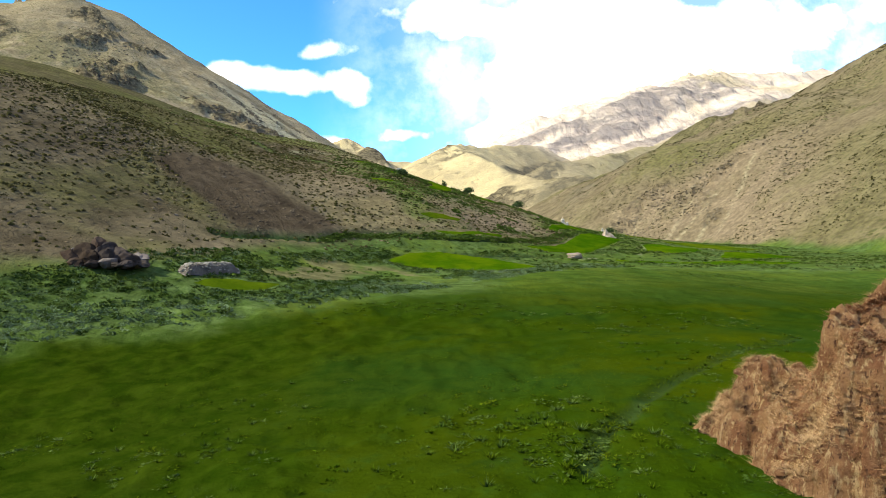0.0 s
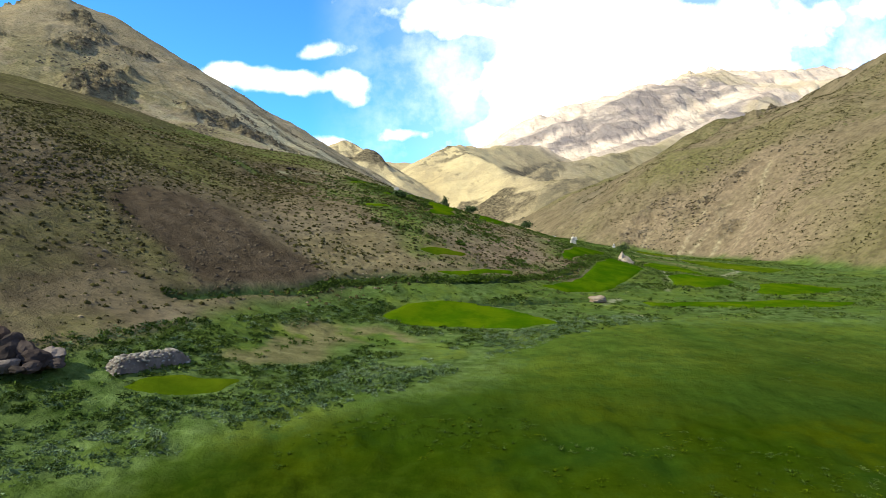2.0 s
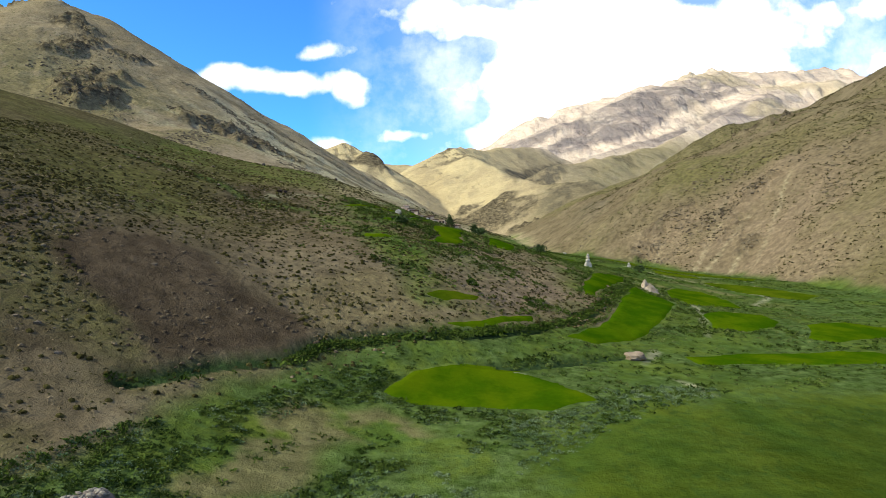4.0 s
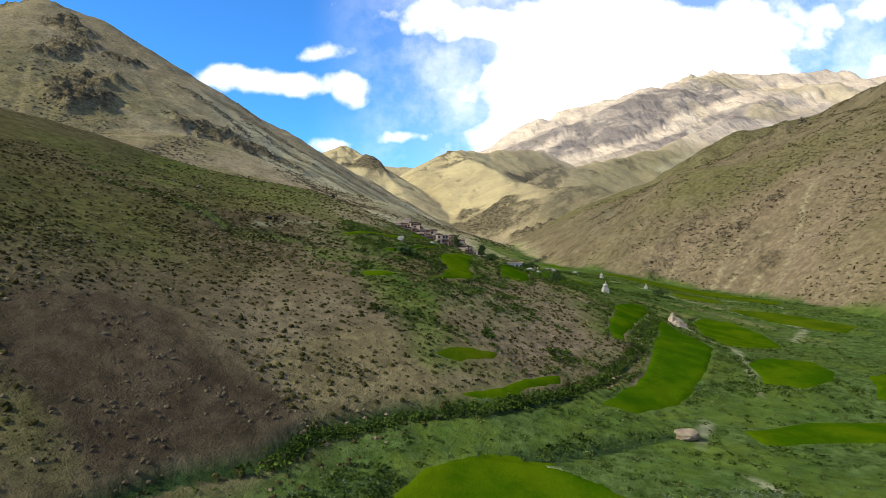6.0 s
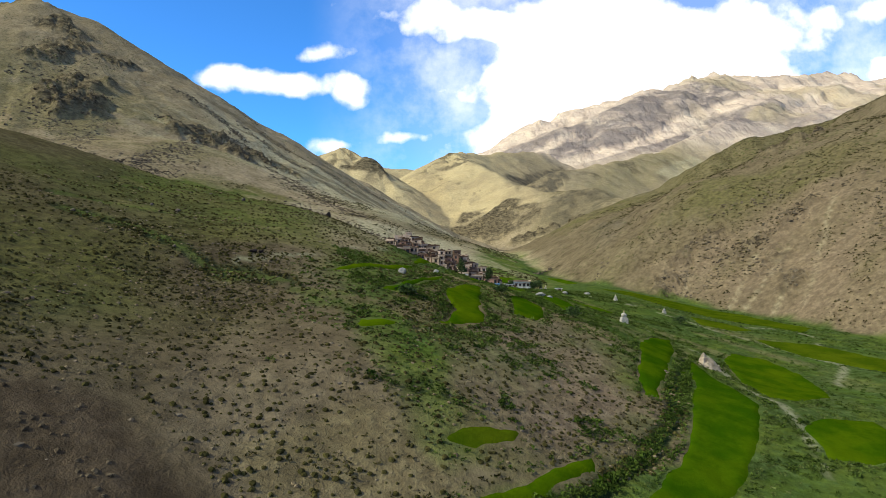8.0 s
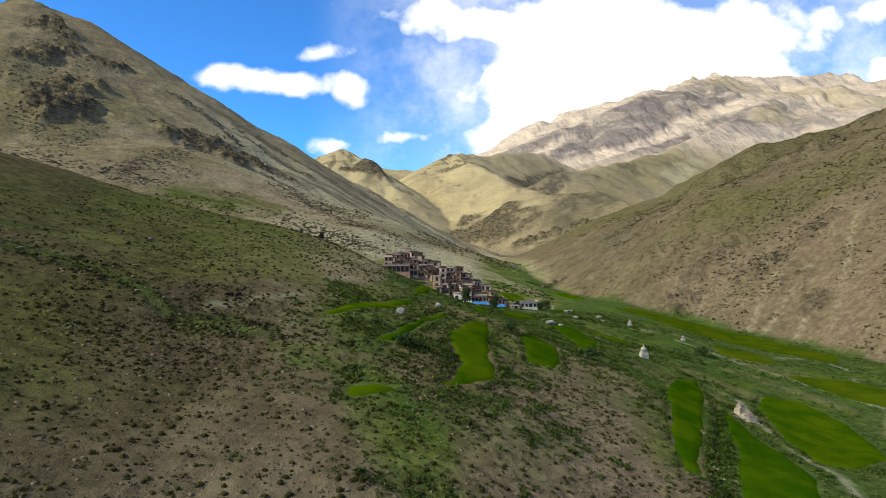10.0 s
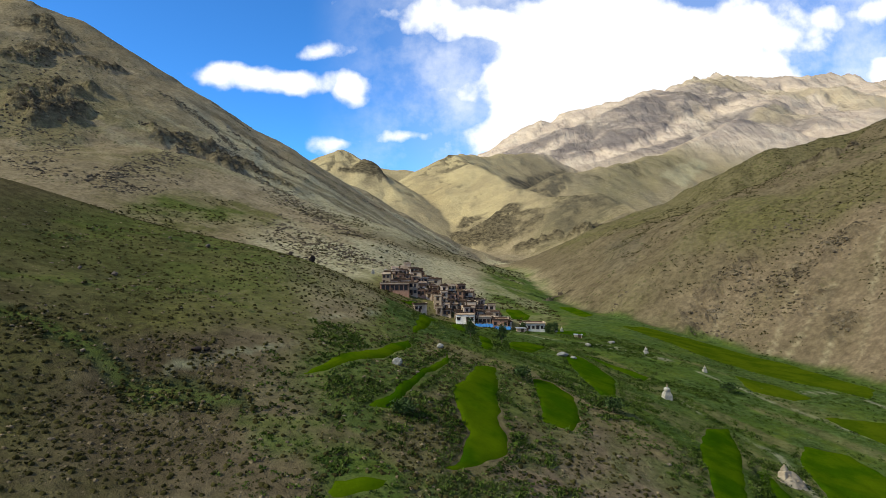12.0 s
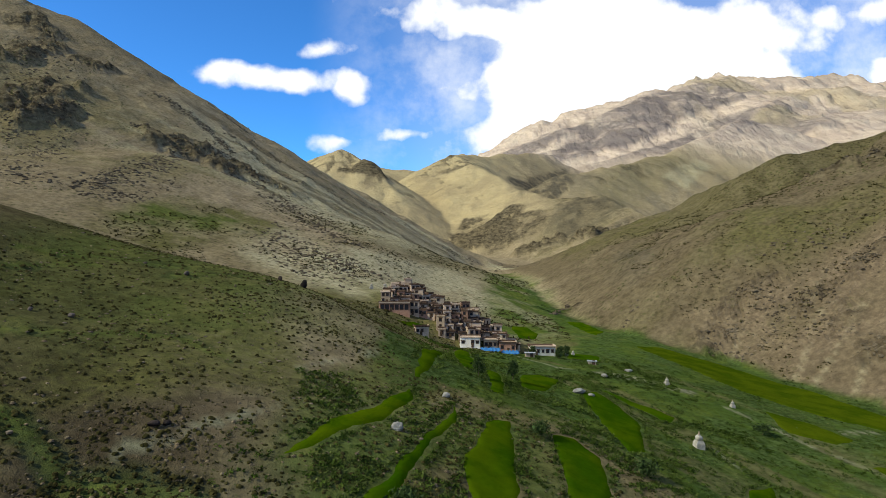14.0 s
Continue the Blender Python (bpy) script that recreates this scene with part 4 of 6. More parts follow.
# ---------------------------------------------------------------- chortens
def chorten(x, y, tall, label, turn=8.0, eroded=0.03, sunk=0.25):
    """A small stupa: stepped plinth, bulging dome, square neck and ringed spire."""
    c = thing("chorten", x, y, label, "stupa", "chortens of the valley", turn=turn)
    k = tall / 4.0
    part("plinth", worn(block(2.0 * k, 2.0 * k, 1.0 * k + sunk, -sunk, batter=0.06, bevel=0.06 * k), eroded, 1), PLASTER, c, "whitewashed square plinth, chipped at its corners")
    z = 1.0 * k
    for w, h in ((1.8, 0.2), (1.55, 0.2), (1.3, 0.2)):
        part("step", worn(block(w * k, w * k, h * k, z, bevel=0.03 * k), eroded * 0.5, int(w * 9)), PLASTER, c)
        z += h * k
    part("dome", worn(turned([(0.55 * k, z), (0.72 * k, z + 0.35 * k), (0.76 * k, z + 0.65 * k), (0.62 * k, z + 0.9 * k), (0.3 * k, z + 1.0 * k)]), eroded, 5), PLASTER, c, "bulging whitewashed dome")
    z += 0.95 * k
    part("neck", block(0.5 * k, 0.5 * k, 0.25 * k, z, bevel=0.03 * k), PLASTER, c)
    z += 0.25 * k
    rings = []
    for i in range(5):
        r = (0.24 - 0.035 * i) * k
        rings += [(r, z + 0.12 * i * k), (r * 0.8, z + 0.12 * (i + 0.85) * k)]
    part("spire", turned(rings + [(0.03 * k, z + 0.8 * k)], 12), MUD, c, "tapering ringed clay spire")
    return c


chorten(33.5, 179.3, 2.9, "tall weathered white chorten standing alone among fields", eroded=0.11)
chorten(42.3, 218.1, 2.1, "slender white chorten beside the gravel track")
chorten(52, 208.3, 1.7, "small whitish chorten near a dark bush")
chorten(-24.5, 285, 3.0, "pale chorten on the slope above the village")
chorten(26.6, 247.2, 1.9, "small white chorten at the village edge")
chorten(28.3, 248, 1.7, "small white chorten at the village edge")
chorten(-28.5, 282, 2.2, "pale chorten on the slope above the village", 20)


def stone_mesh(seed, w, d, h):
    """An angular stone that fills about w x d x h, its foot at z = 0."""
    bm = bmesh.new()
    bmesh.ops.create_icosphere(bm, subdivisions=1, radius=0.5)
    r = random.Random(seed)
    for v in bm.verts:
        v.co *= 1 - 0.35 * r.random()
        v.co = Vector((v.co.x * w, v.co.y * d, (v.co.z + 0.42) * h))
    return bm


STONE_DATA = []
for s in range(8):
    b = stone_mesh(s, 1.0, 0.85, 0.7)
    me = bpy.data.meshes.new("stone")
    b.to_mesh(me)
    b.free()
    STONE_DATA.append(me)


def stones_on(parent, spots, mat, name="stone"):
    """Loose stones as parts of a thing, from (x, y, z, size, turn) in its own axes; they share a few meshes."""
    for i, (x, y, z, size, turn) in enumerate(spots):
        key = STONE_DATA[i % 8]
        if not key.materials:
            key.materials.append(mat)
        ob = new(name, key)
        ob.parent = parent
        ob.matrix_local = pose(x, y, z, (i * 37) % 50 - 25, (i * 53) % 40 - 20, turn) @ Matrix.Diagonal((size, size, size * 0.8, 1))
        ob.material_slots[0].link = "OBJECT"
        ob.material_slots[0].material = mat


# ---------------------------------------------------------------- ruined chorten on its mound
def ruined_chorten(x, y):
    c = thing("ruined_chorten", x, y, "crumbling pale clay chorten on a mound of rubble", "stupa", turn=20)
    bm = bmesh.new()
    bmesh.ops.create_grid(bm, x_segments=34, y_segments=34, size=3.4)
    for v in bm.verts:
        r = math.hypot(v.co.x / 3.0, v.co.y / 2.4)
        lump = noise.fractal(v.co * 0.9, 1.0, 2.0, 4)
        v.co.z = -1.3 + 2.6 * max(0.0, 1 - r**1.6) + lump * 0.28
        v.co.z += 0.5 * max(0, 1 - abs(v.co.x - 1.2)) * max(0, 1 - r)
    for f in bm.faces:
        f.smooth = True
    part("mound", bm, CLAY, c, "heap of pale earth and rubble")
    part("stump", worn(block(1.3, 1.2, 1.0, 0.5, -0.5, 0.2, batter=0.25, bevel=0.16), 0.3, 3), CLAY, c, "broken clay plinth")
    part("core", worn(turned([(0.42, 1.35), (0.46, 1.6), (0.36, 1.85), (0.2, 2.05), (0.08, 2.25)], 14), 0.16, 4), CLAY, c, "leaning remains of the dome")
    for q in c.children:
        if q.name.startswith("core"):
            q.location = (-0.5, 0.2, 0)
    r = random.Random(4)
    spots = []
    for _ in range(60):
        a, d = r.random() * 6.28, 0.6 + 2.3 * r.random()
        px, py = d * math.cos(a), 0.8 * d * math.sin(a)
        spots.append((px, py, -1.3 + 2.6 * max(0, 1 - math.hypot(px / 3, py / 2.4)**1.6) + 0.02, 0.15 + 0.35 * r.random()**2, r.random() * 360))
    stones_on(c, spots, CLAY)
    return c


ruined_chorten(39.1, 151.2)


# ---------------------------------------------------------------- the heap of gathered stones beside the meadow
def stone_heap(x, y, turn):
    c = thing("stone_heap", x, y, "long low heap of gathered grey field stones in the grass", "stone heap", turn=turn)
    bm = bmesh.new()
    bmesh.ops.create_grid(bm, x_segments=40, y_segments=16, size=1.0)
    for v in bm.verts:
        u, w = v.co.x, v.co.y
        high = max(0.0, 1 - abs(u)**8) * max(0.0, 1 - abs(w)**6)
        v.co = Vector((u * 2.75 + 0.1 * noise.noise(Vector((u * 5, w * 5, 0))), w * 0.9, -0.25 + high * 0.95 + 0.18 * noise.noise(Vector((u * 9, w * 4, 3)))))
    for f in bm.faces:
        f.smooth = True
    part("core", bm, PALE_SLAB, c, "packed grey rubble")
    r = random.Random(8)
    spots = []
    for _ in range(290):
        u, w = r.uniform(-1, 1), r.uniform(-1, 1)
        high = max(0.0, 1 - abs(u)**8) * max(0.0, 1 - abs(w)**6)
        spots.append((u * 2.7, w * 0.88, -0.25 + high * 0.95 - 0.05, 0.18 + 0.30 * r.random()**1.5, r.random() * 360))
    stones_on(c, spots, RUBBLE)
    return c


stone_heap(-20.7, 55.2, 56)


# ---------------------------------------------------------------- rocks
def rock_mesh(seed, w, d, h):
    """A weathered boulder, broken along a few planes, that fills about w x d x h with its foot at z = 0."""
    bm, r = bmesh.new(), random.Random(seed)
    bmesh.ops.create_icosphere(bm, subdivisions=3, radius=0.5)
    cuts = [(Vector((r.gauss(0, 1), r.gauss(0, 1), r.gauss(0, 0.8))).normalized(), 0.30 + 0.14 * r.random()) for _ in range(9)]
    for v in bm.verts:
        p = v.co.copy()
        for way, off in cuts:
            p -= way * max(0.0, p.dot(way) - off)
        p += noise.noise_vector(p * 5 + Vector((seed, 0, 0))) * 0.07 + noise.noise_vector(p * 13 + Vector((0, seed, 0))) * 0.035
        v.co = Vector((p.x * w * 1.15, p.y * d * 1.15, (p.z + 0.40) * h * 1.2))
    return bm


def rock_outcrop(x, y):
    c = thing("rock_outcrop", x, y, "jumble of big broken dark boulders at the slope's foot", "rocks", turn=10)
    r = random.Random(12)
    layout = ((0, 0.4, 1.9, 1.7, 1.9), (-1.5, 0.6, 1.9, 1.6, 1.7), (1.2, 0.3, 1.6, 1.5, 1.4), (-0.8, 1.0, 1.5, 1.4, 2.1), (-2.4, 0.8, 1.3, 1.2, 1.3), (0.5, -0.7, 1.7, 1.4, 1.3), (-0.6, -0.9, 1.6, 1.3, 1.2), (1.9, -0.6, 1.5, 1.2, 1.0), (2.6, 0.3, 1.4, 1.3, 1.0),
              (-2.6, -0.2, 1.5, 1.4, 1.2), (0.9, -1.6, 1.3, 0.9, 0.7), (-0.2, -1.8, 1.1, 0.9, 0.6), (2.2, -1.5, 1.0, 0.8, 0.5), (-1.6, -1.5, 1.1, 0.9, 0.7), (3.2, -0.6, 0.9, 0.7, 0.5), (1.6, -2.2, 0.9, 0.7, 0.4))
    for i, (px, py, w, d, h) in enumerate(layout):
        ob = part("boulder", rock_mesh(40 + i, w * 1.2, d * 1.15, h * 1.1), PALE_SLAB if i in (4, 8, 10) else RUDDY_ROCK if px < -0.3 else GREY_ROCK, c)
        ob.matrix_local = pose(px, py, -0.5, r.uniform(-12, 12), r.uniform(-14, 14), r.uniform(0, 360))
    return c


rock_outcrop(-27.8, 51.4)


def boulder(x, y, w, d, h, mat, label, seed, turn=0.0):
    mesh = bpy.data.meshes.new("boulder")
    bm = rock_mesh(seed, w, d, h)
    bm.to_mesh(mesh)
    bm.free()
    mesh.materials.append(mat)
    ob = new("boulder", mesh)
    ob.matrix_world = pose(x, y, float(ground(np.array([x]), np.array([y]))[0]) - 0.1 * h, 0, 0, turn)
    return tagged(ob, label, "boulder")


boulder(-10.7, 148.3, 1.15, 1.0, 0.95, WHITE_ROCK, "big whitish boulder on the hillside between terraces", 3)
boulder(19.6, 95, 2.6, 1.7, 1.0, TAN_ROCK, "flat tan boulder beside the ditch", 5, 20)
boulder(-47.4, 184.5, 0.9, 0.8, 0.6, PALE_SLAB, "pale boulder lying on the green hillside", 7)
boulder(-32, 200.5, 1.1, 1.0, 1.6, GREY_ROCK, "dark upright rock on the hill's brow", 9)
boulder(-36, 199, 0.8, 0.8, 0.8, GREY_ROCK, "dark upright rock on the hill's brow", 10)
boulder(-54.4, 156.4, 0.6, 0.6, 0.45, PALE_SLAB, "pale boulder lying on the green hillside", 11)
boulder(-50.6, 158.2, 0.8, 0.7, 0.55, PALE_SLAB, "tan stone lying on the green hillside", 13)
boulder(28.3, 215.5, 1.4, 1.1, 0.8, WHITE_ROCK, "pale stone at the gravel track", 15)
boulder(36.5, 226.3, 1.6, 1.0, 0.7, WHITE_ROCK, "pale stone at the gravel track", 16)
boulder(-5.5, 165.4, 1.0, 0.8, 0.7, WHITE_ROCK, "small whitish stone among terraces", 17)
boulder(18.9, 197.1, 2.3, 1.6, 0.9, WHITE_ROCK, "broad pale grey boulder at the head of a barley field", 19, 30)
boulder(21.0, 196.3, 1.2, 1.0, 0.6, WHITE_ROCK, "pale grey boulder beside a broader one", 20)
boulder(-31.2, 137.3, 1.0, 0.8, 0.5, GREY_ROCK, "dark low rock on the brown hillside", 21)
boulder(-30.2, 137.8, 0.6, 0.6, 0.5, GREY_ROCK, "dark low rock on the brown hillside", 22)


# ---------------------------------------------------------------- the bank of dry earth and roots
BANK = [(7.9, 19.8), (8.9, 20.9), (11, 21), (15, 20.6), (17.4, 19.2), (18.2, 15.2), (16.8, 11.8), (14, 10.8), (10.2, 12.0), (8.3, 15.4)]


def bank_material():
    m = material("dry_roots", 0.95)
    n = Nodes(m)
    c = n.mix(n.ramp(n.noise(0.9, 5, 0.6), 0.35, 0.65), (0.180, 0.080, 0.040), (0.30, 0.165, 0.080))
    c = n.mix(n.ramp(n.noise(5.5, 5, 0.75, (1.0, 1.0, 0.45)), 0.50, 0.62), c, (0.40, 0.265, 0.135))
    c = n.mix(n.ramp(n.noise(7.0, 4, 0.7, (1.0, 1.0, 0.5)), 0.56, 0.66), c, (0.085, 0.040, 0.024))
    c = n.mix(n.ramp(n.noise(0.8, 5, 0.6), 0.62, 0.70), c, (0.060, 0.030, 0.020))
    c = n.mix(0.6, c, n.mix(n.noise(16, 4, 0.75), (0.45, 0.45, 0.45), (1.5, 1.5, 1.5)), "MULTIPLY")
    n.colour(c)
    n.bump(n.noise(7, 6, 0.75), 1.0, 0.25)
    return m


def bank_top(x, y):
    best = np.full(len(x), 1e9)
    for a, b in zip(BANK, BANK[1:] + BANK[:1]):
        best = np.minimum(best, near_line(x, y, [a, b])[0])
    inn = inside(x, y, BANK, 0.01) > 0.5
    d = np.where(inn, best, -best) + rough(x, y, 1.6, 4, 111) * 1.1
    top = (2.1 + 1.95 * step(-0.3, 0.8, x - 0.6 * y + rough(x, y, 2.2, 3, 113) * 1.4) - 1.2 * step(14, 21, x)) * (1 - 0.3 * step(18.5, 21, y))
    rise = np.clip(d / 1.15, -0.3, 1)
    # burrows and hollows under the matted roots
    pits = 0
    for px, py, wide, deep in ((8.6, 17.5, 0.34, 1.5), (10.6, 15.3, 0.5, 1.6), (9.3, 16.4, 0.22, 0.8), (9.0, 18.4, 0.25, 0.7)):
        pits = pits + deep * np.exp(-((x - px)**2 + (y - py)**2) / wide**2) * (rise > 0)
    return ground(x, y) + top * np.where(rise > 0, np.maximum(rise, 0)**0.7, rise) + (rough(x, y, 1.7, 5, 115) * 1.9 + craggy(x, y, 0.9, 3, 117) * 0.3 + rough(x, y, 0.3, 2, 118) * 0.22 - 0.2) * (rise > 0) - pits - 0.25


def earth_bank():
    gx, gy = np.arange(6, 20, 0.06), np.arange(9, 22.5, 0.06)
    x, y = [v.ravel() for v in np.meshgrid(gx, gy, indexing="ij")]
    z = bank_top(x, y)
    lean = rough(x, z * 1.5 + y, 0.8, 3, 119) * 0.35
    n, m = len(gx), len(gy)
    i, j = [v.ravel() for v in np.meshgrid(np.arange(n - 1), np.arange(m - 1), indexing="ij")]
    quads = np.stack([i * m + j, (i + 1) * m + j, (i + 1) * m + j + 1, i * m + j + 1], -1)
    over = z - ground(x, y)
    quads = quads[(over[quads] > -0.45).any(1)]
    used, back = np.unique(quads, return_inverse=True)
    mesh = sheet("bank_body", np.stack([x + lean * (over > 0.3), y + lean * 0.6 * (over > 0.3), z], -1)[used], back.reshape(-1, 4))
    mat = bank_material()
    mesh.materials.append(mat)
    c = thing("earth_bank", 0, 0, "crumbling red-brown bank of dry earth, roots and withered grass", "earth bank", z=0.0)
    body = new("bank_body", mesh)
    body.parent = c
    r = np.random.RandomState(31)
    cx, cy = 7.8 + 7 * r.rand(160), 11.5 + 8 * r.rand(160)
    cz = bank_top(cx, cy)
    on = (cz - ground(cx, cy)) > 0.15
    stones_on(c, [(a, b, h - 0.12, s, t) for a, b, h, s, t in zip(cx[on], cy[on], cz[on], 0.15 + 0.4 * r.rand(on.sum())**2, r.rand(on.sum()) * 360)], mat, "clod")
    return c


earth_bank()

# ---------------------------------------------------------------- the village
WHITE_WALL = simple("limewash", (0.62, 0.58, 0.51), (0.76, 0.73, 0.66), 0.8, fine=6, per="piece")
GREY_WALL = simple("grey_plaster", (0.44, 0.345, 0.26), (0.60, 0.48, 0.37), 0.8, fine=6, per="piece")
RED_WALL = simple("red_mud", (0.29, 0.165, 0.115), (0.41, 0.25, 0.18), 0.7, fine=6, per="piece")
ROOF_MUD = simple("packed_mud_roof", (0.21, 0.15, 0.105), (0.31, 0.23, 0.165), 0.6, fine=5, per="piece")
BRUSH = simple("stacked_brushwood", (0.075, 0.048, 0.034), (0.13, 0.085, 0.06), 3.0, fine=18, per="piece")
TIMBER = simple("dark_timber", (0.07, 0.045, 0.03), (0.11, 0.075, 0.05), 3.0, per="piece")
DARK_GLASS = material("window_glass", 0.5)
DARK_GLASS.node_tree.nodes["Principled BSDF"].inputs["Base Color"].default_value = (0.018, 0.018, 0.022, 1)
TARP = simple("blue_tarpaulin", (0.02, 0.11, 0.30), (0.05, 0.20, 0.42), 2.0, 0.5, fine=7)
SHEET_METAL = simple("pale_sheet_roof", (0.27, 0.28, 0.27), (0.38, 0.38, 0.36), 1.2, 0.45, fine=8)


def window_in(house, x, y, z, w, h, side):
    """A window in a wall: timber frame, proud of the wall, with a dark pane set back in it."""
    b = 0.09
    bm = bmesh.new()
    for bx, bz, bw, bh in ((-(w + b) / 2, 0, b, h + 2 * b), ((w + b) / 2, 0, b, h + 2 * b), (0, (h + b) / 2, w, b), (0, -(h + b) / 2, w, b)):
        block(bw, 0.14, bh, bz - bh / 2, bx, 0, bm=bm)
    f = part("window", bm, TIMBER, house, "dark timber window frame")
    f.matrix_local = pose(x, y, z, 0, 0, side)
    part("pane", block(w, 0.05, h, -h / 2), DARK_GLASS, f)
    part("lintel", block(w + 0.4, 0.2, 0.12, h / 2 + b), BRUSH, f)


def house(x, y, w, d, floors, wall, label, turn, seed, long_gallery=False, plain=False, name="house"):
    r = random.Random(seed)
    storey = (1.95 if plain or long_gallery else 1.3) + 0.5 * r.random()
    h = storey * floors
    c = thing(name, x, y, label, "house", "village houses", turn=turn)
    deep = 2.2
    part("wall", worn(block(w, d, h + deep, -deep, batter=0.035, bevel=0.05), 0.05, seed, 0.8), wall, c)
    tw, td = w * 0.965, d * 0.965
    part("roof", worn(block(tw + 0.1, td + 0.1, 0.16, h - 0.02, bevel=0.03), 0.02, seed), ROOF_MUD, c, "flat packed-mud roof")
    for px, py, pw, pd in ((0, -td / 2, tw + 0.22, 0.3), (0, td / 2, tw + 0.22, 0.3), (-tw / 2, 0, 0.3, td - 0.3), (tw / 2, 0, 0.3, td - 0.3)):
        part("parapet", worn(block(pw, pd, 0.26 + 0.16 * r.random(), h + 0.06, px * 1.03, py * 1.03), 0.05, seed + int(pw * 7), 2.5), BRUSH if r.random() < 0.75 else MUD, c, "stacked brushwood along the roof edge")
    for f in range(floors):
        zz = storey * f + storey * 0.55
        for side, span, off, dx, dy in ((0, w, d / 2, 1, 0), (-90, d, w / 2, 0, 1), (90, d, w / 2, 0, 1)):
            n = max(1, int(span / (1.35 if long_gallery else 1.15)))
            for k in range(n):
                if r.random() < (0.08 if long_gallery else 0.2):
                    continue
                s = (k + 0.5) / n * span * 0.92 - span * 0.46
                shrink = 1 - 0.035 * (zz + deep) / (h + deep)
                ww, hh = ((0.85, 1.25) if long_gallery else (0.45 + 0.25 * r.random(), 0.5 + 0.3 * r.random()))
                if side == 0:
                    window_in(c, s, -off * shrink, zz, ww, hh, 0)
                else:
                    window_in(c, (-off if side == -90 else off) * shrink, s, zz, ww, hh, side)
    dx = (r.random() - 0.5) * w * 0.5
    part("door", block(0.6, 0.14, 1.15, 0.0, dx, -d / 2 * 0.99, bevel=0.02), TIMBER, c, "low plank door")
    if r.random() < 0.22 and w > 2.8 and not plain:
        part("roof_room", worn(block(w * 0.45, d * 0.5, 1.4, h + 0.1, (r.random() - 0.5) * w * 0.4, d * 0.18, batter=0.03, bevel=0.04), 0.04, seed), wall, c, "small room on the flat roof")
    if r.random() < 0.5 and not plain:
        part("fodder", worn(block(w * 0.35, d * 0.35, 0.5, h + 0.1, (r.random() - 0.5) * w * 0.4, -d * 0.15, bevel=0.12), 0.12, seed + 5, 2), BRUSH, c, "heap of firewood drying on the roof")
    return c


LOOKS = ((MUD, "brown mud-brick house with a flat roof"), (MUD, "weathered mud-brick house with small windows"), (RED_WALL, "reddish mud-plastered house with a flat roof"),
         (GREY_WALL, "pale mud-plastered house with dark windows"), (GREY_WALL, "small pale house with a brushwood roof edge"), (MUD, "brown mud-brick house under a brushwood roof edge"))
ROWS = ((246.4, -6.0, 13.2, 9), (249.3, -6.6, 12.4, 9), (252.2, -7.2, 10.8, 8), (255.1, -7.4, 9.2, 8), (258.0, -7.2, 7.6, 7), (261.0, -6.6, 6.0, 6), (264.0, -5.2, 3.8, 4),
        (254.2, -13.6, -8.6, 3), (257.0, -21.5, -8.8, 6), (260.0, -21.2, -8.2, 6), (263.2, -20.8, -8.0, 6), (266.4, -20.2, -8.0, 5), (269.6, -19.6, -9.4, 4), (273.0, -19.0, -12.0, 4))
rv = random.Random(21)
k = 0
for row, x0, x1, n in ROWS:
    for i in range(n):
        wide = (x1 - x0) / max(1, n - 1)
        k += 1
        mat, label = LOOKS[rv.randrange(6)]
        house(x0 + i * wide + rv.uniform(-0.5, 0.5), row + rv.uniform(-0.6, 0.6), min(3.0, wide * 0.98) * rv.uniform(0.7, 1.1), 1.9 + 0.7 * rv.random(), 2 if rv.random() < 0.22 else 1, mat, label, rv.uniform(-14, 14), 100 + k)
house(-18.9, 252.0, 8.4, 3.0, 1, RED_WALL, "long dark mud-brick house with a row of dark openings", 3, 61, True)
house(1.0, 242.6, 5.2, 3.6, 1, WHITE_WALL, "limewashed house with dark windows above blue sheets", 0, 62, plain=True)
house(6.2, 243.4, 3.6, 3.2, 1, MUD, "brown plastered house wedged between neighbours", 0, 63, plain=True)
house(10.6, 243.4, 4.4, 3.4, 1, RED_WALL, "red-brown house with a heavy dark roof edge", -4, 64, plain=True)
house(19.6, 245.0, 6.6, 3.6, 1, WHITE_WALL, "long limewashed house with a row of five windows", 2, 65, plain=True)
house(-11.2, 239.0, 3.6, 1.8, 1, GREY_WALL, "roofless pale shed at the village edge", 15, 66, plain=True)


def tarpaulin(x, y, long_, turn, label):
    c = bmesh.new()
    bmesh.ops.create_grid(c, x_segments=40, y_segments=8, size=1.0)
    for v in c.verts:
        u, w = v.co.x, v.co.y
        v.co = Vector((u * long_ / 2, w * 0.5, 0.45 + 0.36 * w + 0.07 * math.sin(u * 17 + 2 * w) + 0.16 * noise.noise(Vector((u * 5, w * 2, x)))))
    for f in c.faces:
        f.smooth = True
    bmesh.ops.solidify(c, geom=c.faces[:], thickness=0.03)
    t = thing("tarpaulin", x, y, label, "tarpaulin", turn=turn)
    part("cover", c, TARP, t, "sagging blue plastic sheet")
    for s in (-0.95, -0.5, 0, 0.5, 0.95):
        part("stake", block(0.06, 0.06, 1.0, -0.4, s * long_ / 2, 0.2), TIMBER, t)
    return t


tarpaulin(6.0, 239.6, 5.0, 0, "bright blue tarpaulin strung below the houses")
tarpaulin(11.0, 239.8, 4.4, -3, "bright blue tarpaulin strung below the houses")


